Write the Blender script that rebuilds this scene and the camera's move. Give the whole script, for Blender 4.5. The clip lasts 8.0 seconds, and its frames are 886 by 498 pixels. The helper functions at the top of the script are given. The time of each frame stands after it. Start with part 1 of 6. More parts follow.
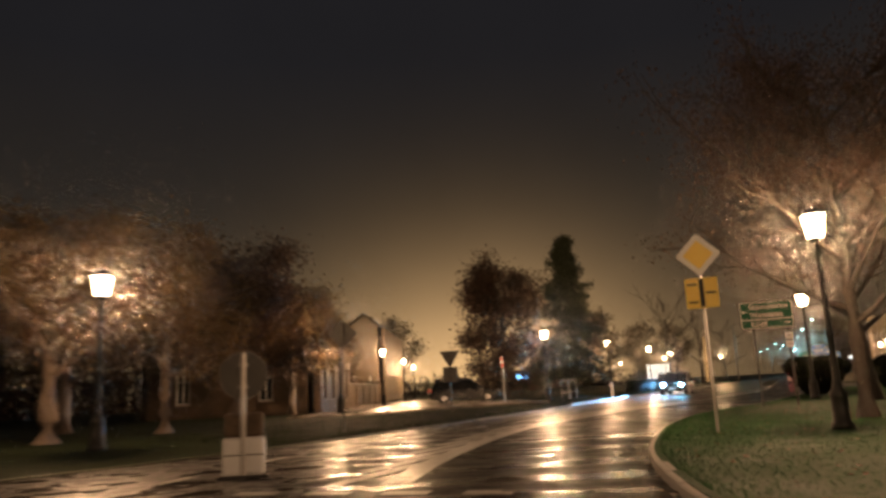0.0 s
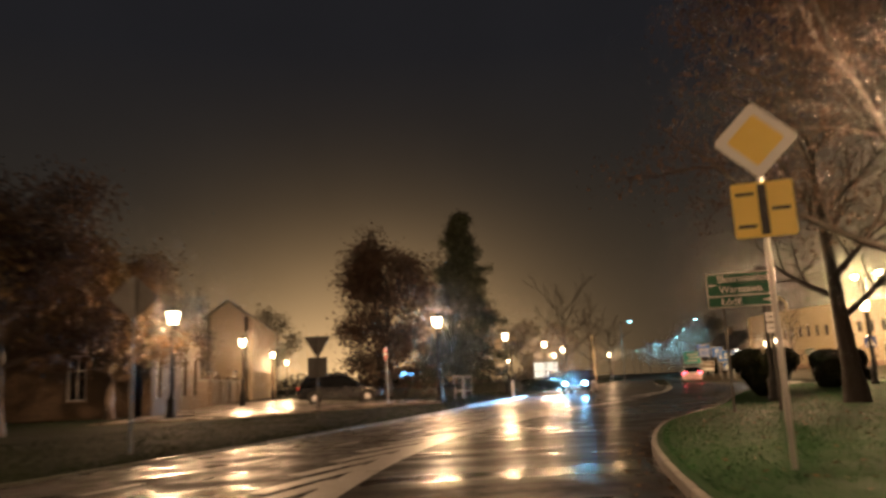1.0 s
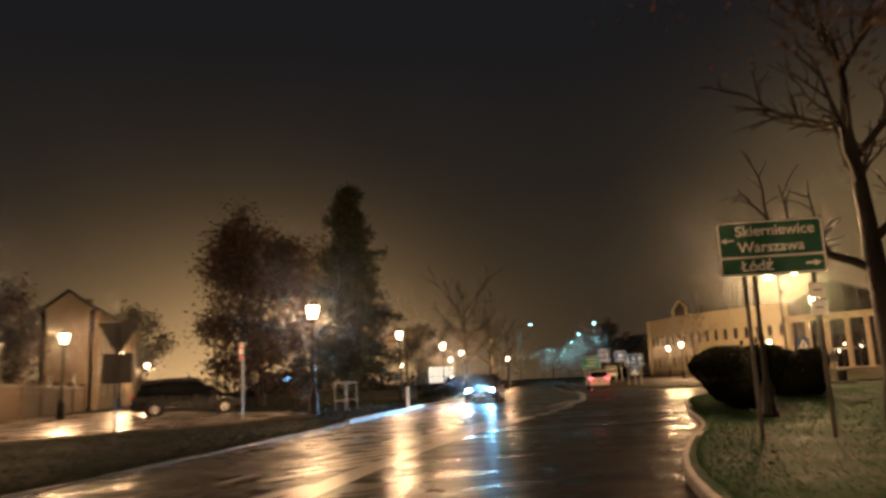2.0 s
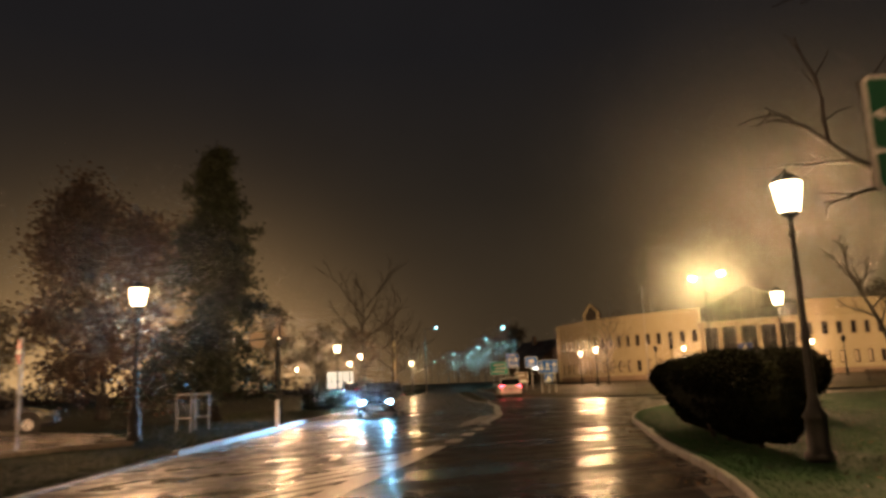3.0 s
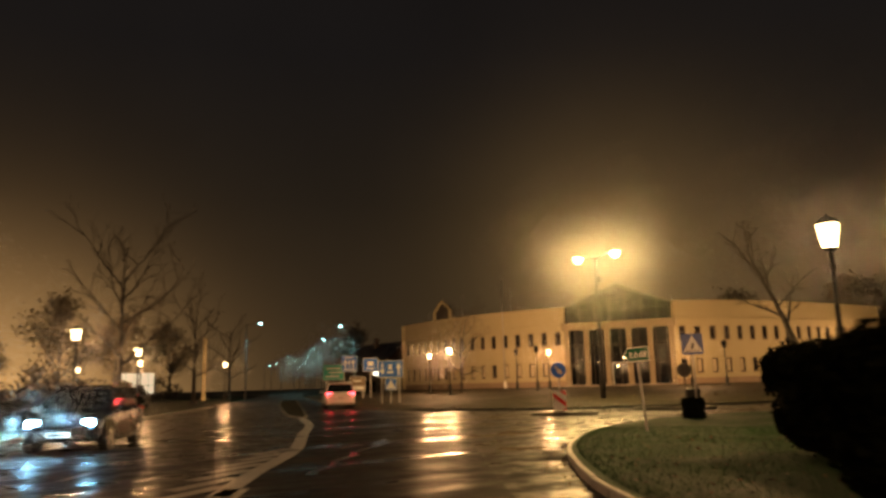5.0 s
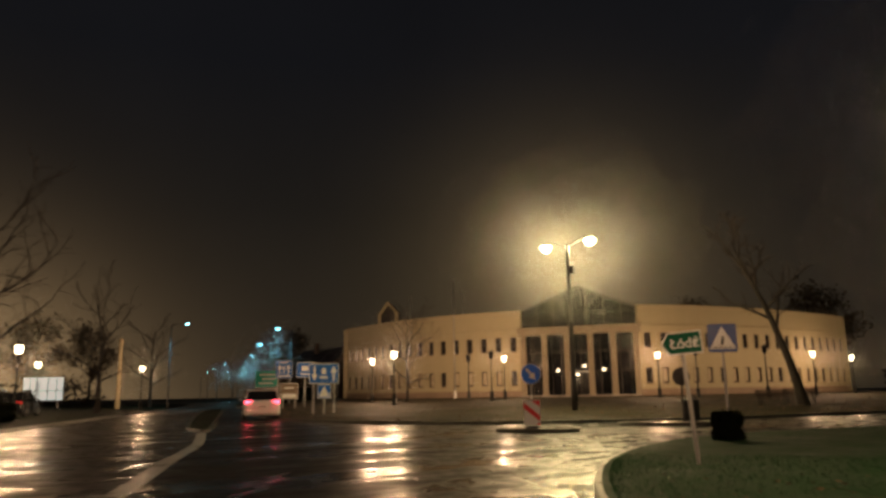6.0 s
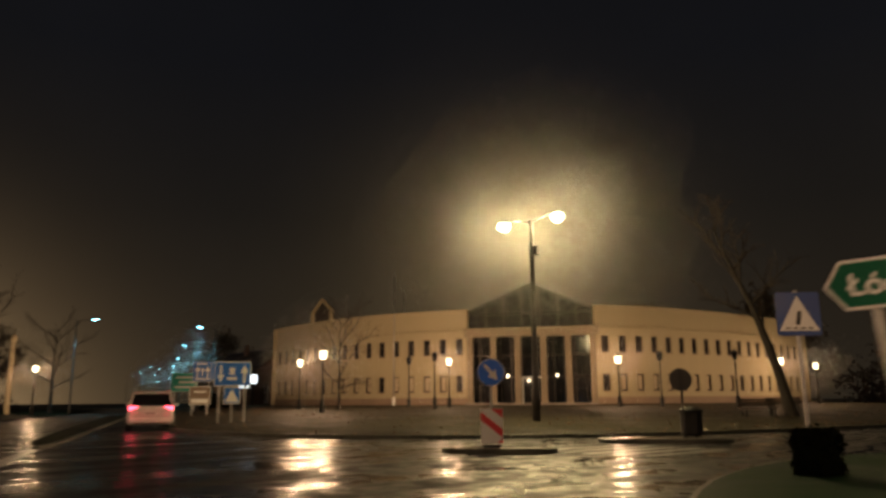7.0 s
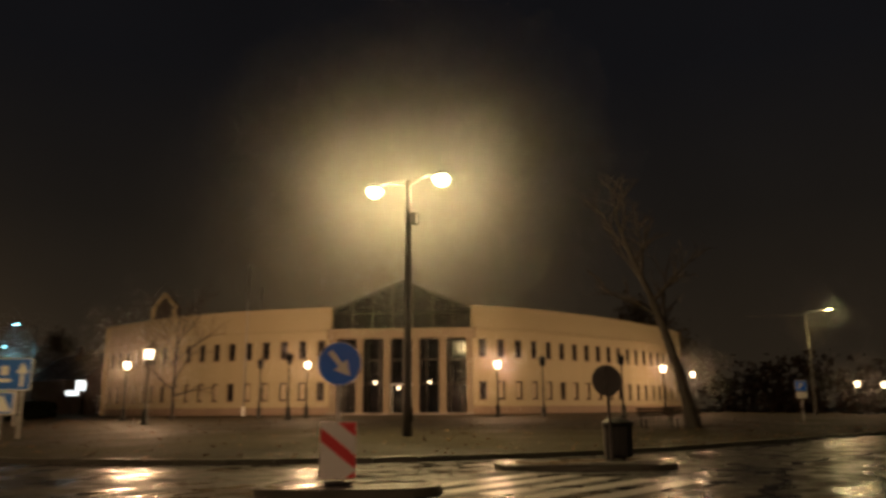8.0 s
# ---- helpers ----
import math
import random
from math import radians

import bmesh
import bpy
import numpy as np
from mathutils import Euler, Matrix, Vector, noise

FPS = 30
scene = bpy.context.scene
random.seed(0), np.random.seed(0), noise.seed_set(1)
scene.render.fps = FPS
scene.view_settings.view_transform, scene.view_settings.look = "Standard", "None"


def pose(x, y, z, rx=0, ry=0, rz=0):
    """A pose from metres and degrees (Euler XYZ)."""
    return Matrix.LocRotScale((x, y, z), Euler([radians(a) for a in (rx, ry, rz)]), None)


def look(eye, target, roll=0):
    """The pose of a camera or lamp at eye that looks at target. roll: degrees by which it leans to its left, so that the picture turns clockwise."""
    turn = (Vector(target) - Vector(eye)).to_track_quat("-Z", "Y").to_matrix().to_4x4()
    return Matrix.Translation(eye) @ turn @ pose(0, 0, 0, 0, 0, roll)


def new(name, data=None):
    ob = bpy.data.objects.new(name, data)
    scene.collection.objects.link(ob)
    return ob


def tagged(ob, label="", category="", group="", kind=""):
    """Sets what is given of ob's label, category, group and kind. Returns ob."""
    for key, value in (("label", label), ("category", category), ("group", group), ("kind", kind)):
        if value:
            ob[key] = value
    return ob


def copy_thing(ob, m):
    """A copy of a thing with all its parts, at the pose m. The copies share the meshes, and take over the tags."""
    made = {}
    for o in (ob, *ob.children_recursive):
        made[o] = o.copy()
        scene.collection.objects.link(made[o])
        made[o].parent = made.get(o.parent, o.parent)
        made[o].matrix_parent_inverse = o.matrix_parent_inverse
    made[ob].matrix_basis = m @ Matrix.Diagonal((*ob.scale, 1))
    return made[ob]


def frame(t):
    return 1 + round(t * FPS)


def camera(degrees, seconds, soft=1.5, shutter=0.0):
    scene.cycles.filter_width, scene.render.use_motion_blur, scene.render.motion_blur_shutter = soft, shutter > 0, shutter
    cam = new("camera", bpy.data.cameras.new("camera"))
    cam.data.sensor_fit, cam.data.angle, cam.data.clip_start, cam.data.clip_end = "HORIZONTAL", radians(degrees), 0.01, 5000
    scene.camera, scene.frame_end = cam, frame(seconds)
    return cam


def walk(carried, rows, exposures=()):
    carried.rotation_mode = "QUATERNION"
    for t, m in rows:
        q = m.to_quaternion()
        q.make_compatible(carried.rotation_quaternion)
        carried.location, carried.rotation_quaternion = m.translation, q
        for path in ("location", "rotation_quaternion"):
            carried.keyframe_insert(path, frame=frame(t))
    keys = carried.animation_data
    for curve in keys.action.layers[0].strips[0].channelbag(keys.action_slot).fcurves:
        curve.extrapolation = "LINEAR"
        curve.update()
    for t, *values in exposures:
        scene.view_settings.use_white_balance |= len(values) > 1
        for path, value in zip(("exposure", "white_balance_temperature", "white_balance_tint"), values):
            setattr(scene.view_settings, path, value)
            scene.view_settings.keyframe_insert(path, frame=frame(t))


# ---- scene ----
cam = camera(61.6, 8.0, soft=3.1, shutter=0.5)
PATH = [
    (0, (0.747, -2.832, 1.164), (0.71, -0.867, 1.534), -2.9),
    (0.5, (0.777, 0.891, 1.129), (0.888, 2.856, 1.485), -2.7),
    (1, (1.086, 4.443, 1.124), (1.352, 6.394, 1.475), -2.6),
    (1.5, (1.659, 8.07, 1.1), (2.068, 9.996, 1.452), -2.7),
    (3, (5.005, 17.792, 1.37), (5.778, 19.603, 1.723), -2.3),
    (3.5, (6.397, 20.702, 1.351), (7.273, 22.464, 1.706), -2.5),
    (4, (8.213, 23.908, 1.35), (9.182, 25.622, 1.7), -2.2),
    (4.5, (10.117, 27.043, 1.32), (11.17, 28.707, 1.672), -1.6),
    (5, (12.149, 29.945, 1.28), (13.277, 31.557, 1.638), -1.5),
    (6.5, (18.036, 37.629, 1.128), (19.319, 39.112, 1.52), -0.5),
    (7, (20.27, 39.968, 1.108), (21.614, 41.394, 1.507), -0.4),
    (7.5, (22.6, 42.16, 1.097), (24.039, 43.487, 1.505), -0.9),
    (8, (25.017, 44.029, 1.08), (26.583, 45.2, 1.502), -0.4),
]
walk(cam, [(t, look(eye, target, roll)) for t, eye, target, roll in PATH], [(0, 0.84, 6600, 11), (0.7, 1.0, 6350, 10), (1.5, 0.56, 6500, 10), (3.5, 0.60, 7000, 12), (4.4, 0.57, 5900, 8), (5, 0.18, 8400, 14), (5.6, -0.06, 6500, 10), (6.5, -0.15, 5950, 8), (8, -0.34, 6350, 11)])

# the night sky over a lit, misty town: dark overhead, brown towards the horizon
world = bpy.data.worlds.new("night_sky")
scene.world = world
world.use_nodes = True
wn, wl = world.node_tree.nodes, world.node_tree.links
wn.clear()
w_out = wn.new("ShaderNodeOutputWorld")
w_bg = wn.new("ShaderNodeBackground")
w_co = wn.new("ShaderNodeTexCoord")
w_sep = wn.new("ShaderNodeSeparateXYZ")
w_ramp = wn.new("ShaderNodeValToRGB")
w_mul = wn.new("ShaderNodeMix")
w_mul.data_type, w_mul.blend_type = "RGBA", "ADD"
w_mul.inputs[0].default_value = 1.0
w_noise = wn.new("ShaderNodeTexNoise")
w_noise.inputs["Scale"].default_value = 2.6
w_noise.inputs["Detail"].default_value = 5
w_var = wn.new("ShaderNodeMapRange")
w_var.inputs["To Min"].default_value, w_var.inputs["To Max"].default_value = 0.72, 1.25
w_str = wn.new("ShaderNodeVectorMath")
w_str.operation = "SCALE"
e = w_ramp.color_ramp.elements
e[0].position, e[0].color = 0.0, (0.027, 0.019, 0.0110, 1)
e[1].position, e[1].color = 1.0, (0.0058, 0.0060, 0.0079, 1)
for at, col in ((0.10, (0.022, 0.0158, 0.0098, 1)), (0.24, (0.0125, 0.0101, 0.0079, 1)), (0.42, (0.0075, 0.0072, 0.0081, 1))):
    w_ramp.color_ramp.elements.new(at).color = col


def sky_glow(towards, sharp, fall, colour):
    """Lamplight in the mist, put into the sky: brightest at the horizon round one direction, fading upwards and
    sideways.
    """
    dot, top, power, tint = wn.new("ShaderNodeVectorMath"), wn.new("ShaderNodeMath"), wn.new("ShaderNodeMath"), wn.new("ShaderNodeVectorMath")
    up, thin, both = wn.new("ShaderNodeMath"), wn.new("ShaderNodeMath"), wn.new("ShaderNodeMath")
    dot.operation, top.operation, power.operation, tint.operation = "DOT_PRODUCT", "MAXIMUM", "POWER", "SCALE"
    up.operation, thin.operation, both.operation = "MULTIPLY", "EXPONENT", "MULTIPLY"
    dot.inputs[1].default_value = Vector(towards).normalized()
    top.inputs[1].default_value, power.inputs[1].default_value = 0.0, sharp
    up.inputs[1].default_value = -1.0 / fall
    tint.inputs[0].default_value = colour
    wl.new(w_co.outputs["Generated"], dot.inputs[0])
    wl.new(dot.outputs["Value"], top.inputs[0])
    wl.new(top.outputs[0], power.inputs[0])
    wl.new(w_high.outputs[0], up.inputs[0])
    wl.new(up.outputs[0], thin.inputs[0])
    wl.new(power.outputs[0], both.inputs[0])
    wl.new(thin.outputs[0], both.inputs[1])
    wl.new(both.outputs[0], tint.inputs["Scale"])
    return tint.outputs[0]


w_high = wn.new("ShaderNodeMath")
w_high.operation = "MAXIMUM"
w_high.inputs[1].default_value = 0.0
wl.new(w_sep.outputs["Z"], w_high.inputs[0])
w_sum = wn.new("ShaderNodeVectorMath")
w_sum.operation = "ADD"
wl.new(sky_glow((0.02, 1.0, 0.0), 40, 0.16, (0.43, 0.258, 0.111)), w_sum.inputs[0])
# painted behind the twin lamp as its halo in the sky colour
wl.new(sky_glow((0.728, 0.658, 0.19), 66, 0.27, (0.155, 0.100, 0.042)), w_sum.inputs[1])
w_low = wn.new("ShaderNodeVectorMath")
w_low.operation = "ADD"
wl.new(w_sum.outputs[0], w_low.inputs[0])
wl.new(sky_glow((-0.03, 1.0, 0.0), 34, 0.055, (0.18, 0.112, 0.05)), w_low.inputs[1])
wl.new(w_co.outputs["Generated"], w_sep.inputs[0])
wl.new(w_co.outputs["Generated"], w_noise.inputs["Vector"])
wl.new(w_sep.outputs["Z"], w_ramp.inputs[0])
wl.new(w_ramp.outputs[0], w_mul.inputs[6])
wl.new(w_low.outputs[0], w_mul.inputs[7])
wl.new(w_noise.outputs[0], w_var.inputs[0])
wl.new(w_mul.outputs[2], w_str.inputs[0])
wl.new(w_var.outputs[0], w_str.inputs["Scale"])
wl.new(w_str.outputs[0], w_bg.inputs[0])
wl.new(w_bg.outputs[0], w_out.inputs[0])

LANTERN_WATTS, LED_WATTS, TWIN_WATTS = 680, 1300, 2600
LANTERN_COLOUR, LED_COLOUR, TWIN_COLOUR = (1.0, 0.57, 0.29), (0.36, 0.90, 1.0), (1.0, 0.70, 0.30)
COLD = (0.20, 0.58, 1.0)


def bulb(name, place, watts, colour, radius=0.12):
    data = bpy.data.lights.new(name, "POINT")
    data.energy, data.color, data.shadow_soft_size = watts, colour, radius
    ob = new(name, data)
    ob.location = place
    return ob


def beam(name, eye, target, watts, colour, angle=60, radius=0.08):
    data = bpy.data.lights.new(name, "SPOT")
    data.energy, data.color, data.shadow_soft_size = watts, colour, radius
    data.spot_size, data.spot_blend = radians(angle), 0.7
    ob = new(name, data)
    ob.matrix_world = look(eye, target)
    return ob


# ---- materials ----
def surface(name, dark, light, rough=(0.5, 0.8), scale=3.0, fine=40.0, bump=0.2, metal=0.0, reach=0.02, vary=0.0, spec=0.5, coat=0.0):
    """Two noises, one coarse and one fine, mix two colours and two roughnesses; the fine one gives relief. vary: how far pieces differ."""
    m = bpy.data.materials.new(name)
    m.use_nodes = True
    n, l = m.node_tree.nodes, m.node_tree.links
    b = n["Principled BSDF"]
    b.inputs["Metallic"].default_value = metal
    b.inputs["Specular IOR Level"].default_value = spec
    b.inputs["Coat Weight"].default_value = coat
    co = n.new("ShaderNodeTexCoord")
    big, small = n.new("ShaderNodeTexNoise"), n.new("ShaderNodeTexNoise")
    big.inputs["Scale"].default_value, small.inputs["Scale"].default_value = scale, fine
    big.inputs["Detail"].default_value, small.inputs["Detail"].default_value = 6, 4
    both = n.new("ShaderNodeMath")
    both.operation = "MULTIPLY_ADD"
    both.inputs[1].default_value, both.inputs[2].default_value = 0.5, 0.0
    half = n.new("ShaderNodeMath")
    half.operation = "MULTIPLY_ADD"
    half.inputs[1].default_value = 0.5
    stretch = n.new("ShaderNodeMapRange")
    stretch.inputs["From Min"].default_value, stretch.inputs["From Max"].default_value = 0.3, 0.7
    mix = n.new("ShaderNodeMix")
    mix.data_type = "RGBA"
    mix.inputs[6].default_value, mix.inputs[7].default_value = (*dark, 1), (*light, 1)
    rr = n.new("ShaderNodeMapRange")
    rr.inputs["From Min"].default_value, rr.inputs["From Max"].default_value = 0.3, 0.7
    rr.inputs["To Min"].default_value, rr.inputs["To Max"].default_value = rough
    bp = n.new("ShaderNodeBump")
    bp.inputs["Strength"].default_value, bp.inputs["Distance"].default_value = bump, reach
    for tex in (big, small):
        l.new(co.outputs["Object"], tex.inputs["Vector"])
    l.new(small.outputs[0], both.inputs[0])
    l.new(big.outputs[0], half.inputs[0])
    l.new(both.outputs[0], half.inputs[2])
    l.new(half.outputs[0], stretch.inputs[0])
    l.new(stretch.outputs[0], mix.inputs[0])
    l.new(big.outputs[0], rr.inputs[0])
    l.new(rr.outputs[0], b.inputs["Roughness"])
    l.new(small.outputs[0], bp.inputs["Height"])
    l.new(bp.outputs[0], b.inputs["Normal"])
    colour = mix.outputs[2]
    if vary:
        info = n.new("ShaderNodeObjectInfo")
        isle = n.new("ShaderNodeNewGeometry")
        add = n.new("ShaderNodeMath")
        add.operation = "ADD"
        l.new(info.outputs["Random"], add.inputs[0])
        l.new(isle.outputs["Random Per Island"], add.inputs[1])
        rng = n.new("ShaderNodeMapRange")
        rng.inputs["From Max"].default_value = 2.0
        rng.inputs["To Min"].default_value, rng.inputs["To Max"].default_value = 1 - vary, 1 + vary
        l.new(add.outputs[0], rng.inputs[0])
        sc = n.new("ShaderNodeVectorMath")
        sc.operation = "SCALE"
        l.new(colour, sc.inputs[0])
        l.new(rng.outputs[0], sc.inputs["Scale"])
        colour = sc.outputs[0]
    l.new(colour, b.inputs["Base Color"])
    return m


def see_through(m, share):
    """Lets a thin leaf or a water drop pass part of the light that falls on its other side."""
    n, l = m.node_tree.nodes, m.node_tree.links
    b, out = n["Principled BSDF"], n["Material Output"]
    thin, mix = n.new("ShaderNodeBsdfTranslucent"), n.new("ShaderNodeMixShader")
    mix.inputs[0].default_value = share
    if b.inputs["Base Color"].links:
        l.new(b.inputs["Base Color"].links[0].from_socket, thin.inputs["Color"])
    else:
        thin.inputs["Color"].default_value = b.inputs["Base Color"].default_value
    l.new(b.outputs[0], mix.inputs[1])
    l.new(thin.outputs[0], mix.inputs[2])
    l.new(mix.outputs[0], out.inputs["Surface"])
    return m


def glowing(name, colour, strength):
    m = bpy.data.materials.new(name)
    m.use_nodes = True
    b = m.node_tree.nodes["Principled BSDF"]
    b.inputs["Base Color"].default_value = (*colour, 1)
    b.inputs["Emission Color"].default_value = (*colour, 1)
    b.inputs["Emission Strength"].default_value = strength
    b.inputs["Roughness"].default_value = 0.3
    return m


def glassy(name, colour, rough=0.05, alpha=0.0):
    m = bpy.data.materials.new(name)
    m.use_nodes = True
    b = m.node_tree.nodes["Principled BSDF"]
    b.inputs["Base Color"].default_value = (*colour, 1)
    b.inputs["Roughness"].default_value = rough
    b.inputs["IOR"].default_value = 1.5
    b.inputs["Transmission Weight"].default_value = alpha
    return m


def wet_asphalt(name, dark, light, rough, waves, spec, patchy):
    """Dark asphalt under a film of rain: smooth where the water stands, rougher where grains come through, grain and ruts in the relief."""
    m = surface(name, dark, light, rough, 0.35, 60.0, 0.35, reach=0.005, spec=spec)
    n, l = m.node_tree.nodes, m.node_tree.links
    b = n["Principled BSDF"]
    co = n.new("ShaderNodeTexCoord")
    mp = n.new("ShaderNodeMapping")
    mp.inputs["Rotation"].default_value = (0, 0, radians(-62))
    mp.inputs["Scale"].default_value = (0.06, 0.9, 1)
    rut = n.new("ShaderNodeTexNoise")
    rut.inputs["Scale"].default_value, rut.inputs["Detail"].default_value = 1.0, 4
    wave = n.new("ShaderNodeTexNoise")
    wave.inputs["Scale"].default_value, wave.inputs["Detail"].default_value = 3.4, 5
    bp = n.new("ShaderNodeBump")
    bp.inputs["Strength"].default_value, bp.inputs["Distance"].default_value = waves, 0.04
    l.new(co.outputs["Object"], mp.inputs[0])
    l.new(mp.outputs[0], rut.inputs["Vector"])
    l.new(co.outputs["Object"], wave.inputs["Vector"])
    grain = b.inputs["Normal"].links[0].from_node
    l.new(wave.outputs[0], bp.inputs["Height"])
    l.new(bp.outputs[0], grain.inputs["Normal"])
    old = b.inputs["Roughness"].links[0].from_socket
    mr = n.new("ShaderNodeMapRange")
    mr.inputs["From Min"].default_value, mr.inputs["From Max"].default_value = 0.40, 0.60
    mr.inputs["To Min"].default_value, mr.inputs["To Max"].default_value = 0.6, 1.4
    puddle = n.new("ShaderNodeTexNoise")
    puddle.inputs["Scale"].default_value, puddle.inputs["Detail"].default_value = 1.3, 7
    puddle.inputs["Roughness"].default_value = 0.62
    dry = n.new("ShaderNodeMapRange")
    dry.inputs["From Min"].default_value, dry.inputs["From Max"].default_value = 0.42, 0.60
    dry.inputs["To Min"].default_value, dry.inputs["To Max"].default_value = patchy
    mul, mul2 = n.new("ShaderNodeMath"), n.new("ShaderNodeMath")
    mul.operation = mul2.operation = "MULTIPLY"
    l.new(co.outputs["Object"], puddle.inputs["Vector"])
    l.new(puddle.outputs[0], dry.inputs[0])
    l.new(rut.outputs[0], mr.inputs[0])
    l.new(mr.outputs[0], mul.inputs[0])
    l.new(old, mul.inputs[1])
    l.new(mul.outputs[0], mul2.inputs[0])
    l.new(dry.outputs[0], mul2.inputs[1])
    l.new(mul2.outputs[0], b.inputs["Roughness"])
    return m


ASPHALT = wet_asphalt("worn_wet_asphalt", (0.012, 0.0115, 0.011), (0.036, 0.034, 0.032), (0.34, 0.52), 0.045, 0.38, (0.5, 1.6))
NEW_ASPHALT = wet_asphalt("new_wet_asphalt", (0.006, 0.006, 0.0065), (0.016, 0.016, 0.016), (0.31, 0.46), 0.02, 0.10, (0.8, 1.25))
GRASS = surface("wet_lawn", (0.0042, 0.026, 0.0055), (0.012, 0.062, 0.013), (0.6, 0.9), 0.8, 30.0, 0.8, reach=0.04, spec=0.2)
# shaded copy of the lawn colour, for grass less lit than the corner lawn
VERGE = surface("darkened_verge_grass", (0.004, 0.0088, 0.0027), (0.015, 0.022, 0.0080), (0.7, 0.95), 0.7, 26.0, 0.8, reach=0.04, spec=0.12)
BLADE = surface("grass_blade", (0.0055, 0.044, 0.008), (0.021, 0.112, 0.021), (0.45, 0.7), 1.2, 20.0, 0.0, vary=0.4)
# browned and darkened, standing for grass under sodium light
SODIUM_LAWN = surface("sodium_brown_lawn", (0.010, 0.010, 0.0045), (0.040, 0.034, 0.017), (0.6, 0.95), 0.35, 9.0, 0.9, reach=0.06, spec=0.2)
EARTH = surface("far_ground", (0.022, 0.028, 0.012), (0.05, 0.05, 0.03), (0.7, 0.95), 0.2, 8.0, 0.4)
MOSSY = surface("mossy_kerb", (0.030, 0.036, 0.024), (0.10, 0.10, 0.075), (0.3, 0.6), 1.6, 40.0, 0.4, reach=0.008, vary=0.2)
KERB = surface("kerb_concrete", (0.15, 0.146, 0.136), (0.32, 0.31, 0.29), (0.42, 0.70), 2.0, 60.0, 0.3, reach=0.006, vary=0.18)
PAVING = surface("wet_paving", (0.13, 0.11, 0.10), (0.26, 0.23, 0.20), (0.15, 0.4), 1.2, 40.0, 0.3, reach=0.008, vary=0.2)
PAINT = surface("road_paint", (0.24, 0.24, 0.23), (0.78, 0.78, 0.76), (0.25, 0.5), 1.1, 25.0, 0.25, reach=0.004)
TAR = surface("tar_seam", (0.008, 0.008, 0.008), (0.02, 0.02, 0.02), (0.1, 0.3), 3.0, 40.0, 0.4)
IRON = surface("cast_iron", (0.005, 0.006, 0.0055), (0.015, 0.016, 0.015), (0.40, 0.65), 5.0, 80.0, 0.3, 0.1, reach=0.004)
ZINC = surface("galvanised_steel", (0.30, 0.30, 0.30), (0.50, 0.50, 0.49), (0.3, 0.5), 4.0, 60.0, 0.15, 0.6, reach=0.003)
SIGNBACK = surface("grey_sign_back", (0.045, 0.045, 0.045), (0.10, 0.10, 0.095), (0.4, 0.6), 3.0, 40.0, 0.1, 0.4)
WHITE = surface("white_sheeting", (0.80, 0.80, 0.79), (0.90, 0.90, 0.89), (0.35, 0.55), 2.0, 90.0, 0.05)
YELLOW = surface("yellow_sheeting", (0.84, 0.62, 0.13), (0.92, 0.70, 0.17), (0.35, 0.55), 2.0, 90.0, 0.05)
BLACK = surface("black_sheeting", (0.008, 0.008, 0.008), (0.02, 0.02, 0.02), (0.4, 0.6), 2.0, 90.0, 0.05)
GREEN = surface("green_sheeting", (0.002, 0.085, 0.042), (0.004, 0.115, 0.058), (0.40, 0.60), 2.0, 90.0, 0.05, spec=0.25)
BLUE = surface("blue_sheeting", (0.010, 0.15, 0.86), (0.016, 0.20, 0.94), (0.35, 0.55), 2.0, 90.0, 0.05)
# paler copy of the green, as if caught by headlights
TEAL = surface("headlit_green_sheeting", (0.03, 0.40, 0.30), (0.05, 0.50, 0.38), (0.35, 0.55), 2.0, 90.0, 0.05)
FAR_BLUE = surface("far_blue_sheeting", (0.02, 0.13, 0.55), (0.035, 0.18, 0.66), (0.35, 0.55), 2.0, 90.0, 0.05)
NAVY = surface("dark_blue_sheeting", (0.006, 0.045, 0.24), (0.010, 0.065, 0.32), (0.35, 0.55), 2.0, 90.0, 0.05)
RED = surface("red_sheeting", (0.66, 0.02, 0.03), (0.78, 0.04, 0.05), (0.35, 0.55), 2.0, 90.0, 0.05)
BARK = surface("wet_bark", (0.006, 0.005, 0.004), (0.030, 0.021, 0.015), (0.5, 0.85), 3.0, 22.0, 1.0, reach=0.05)
# lighter copy of the bark, for trunks standing in lantern light
LIME_BARK = surface("lamplit_lime_bark", (0.055, 0.042, 0.034), (0.15, 0.115, 0.09), (0.5, 0.85), 3.0, 22.0, 1.0, reach=0.05)
TWIG = surface("dark_twig", (0.014, 0.010, 0.007), (0.045, 0.030, 0.022), (0.5, 0.8), 4.0, 30.0, 0.3)
LEAF = surface("autumn_leaf", (0.056, 0.034, 0.013), (0.155, 0.098, 0.036), (0.4, 0.7), 0.7, 9.0, 0.0, vary=0.5)
see_through(LEAF, 0.45)
LITTER = surface("fallen_leaf", (0.07, 0.04, 0.014), (0.20, 0.12, 0.045), (0.35, 0.6), 3.0, 20.0, 0.0, vary=0.6)
LEAF_RED = surface("copper_leaf", (0.038, 0.022, 0.015), (0.090, 0.054, 0.034), (0.4, 0.7), 0.7, 9.0, 0.0, vary=0.5)
see_through(LEAF_RED, 0.45)
NEEDLE = surface("conifer_needle", (0.014, 0.022, 0.010), (0.040, 0.052, 0.022), (0.5, 0.8), 0.8, 12.0, 0.0, vary=0.5)
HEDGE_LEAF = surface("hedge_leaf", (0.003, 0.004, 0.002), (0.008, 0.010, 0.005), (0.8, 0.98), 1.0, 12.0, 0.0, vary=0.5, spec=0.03)
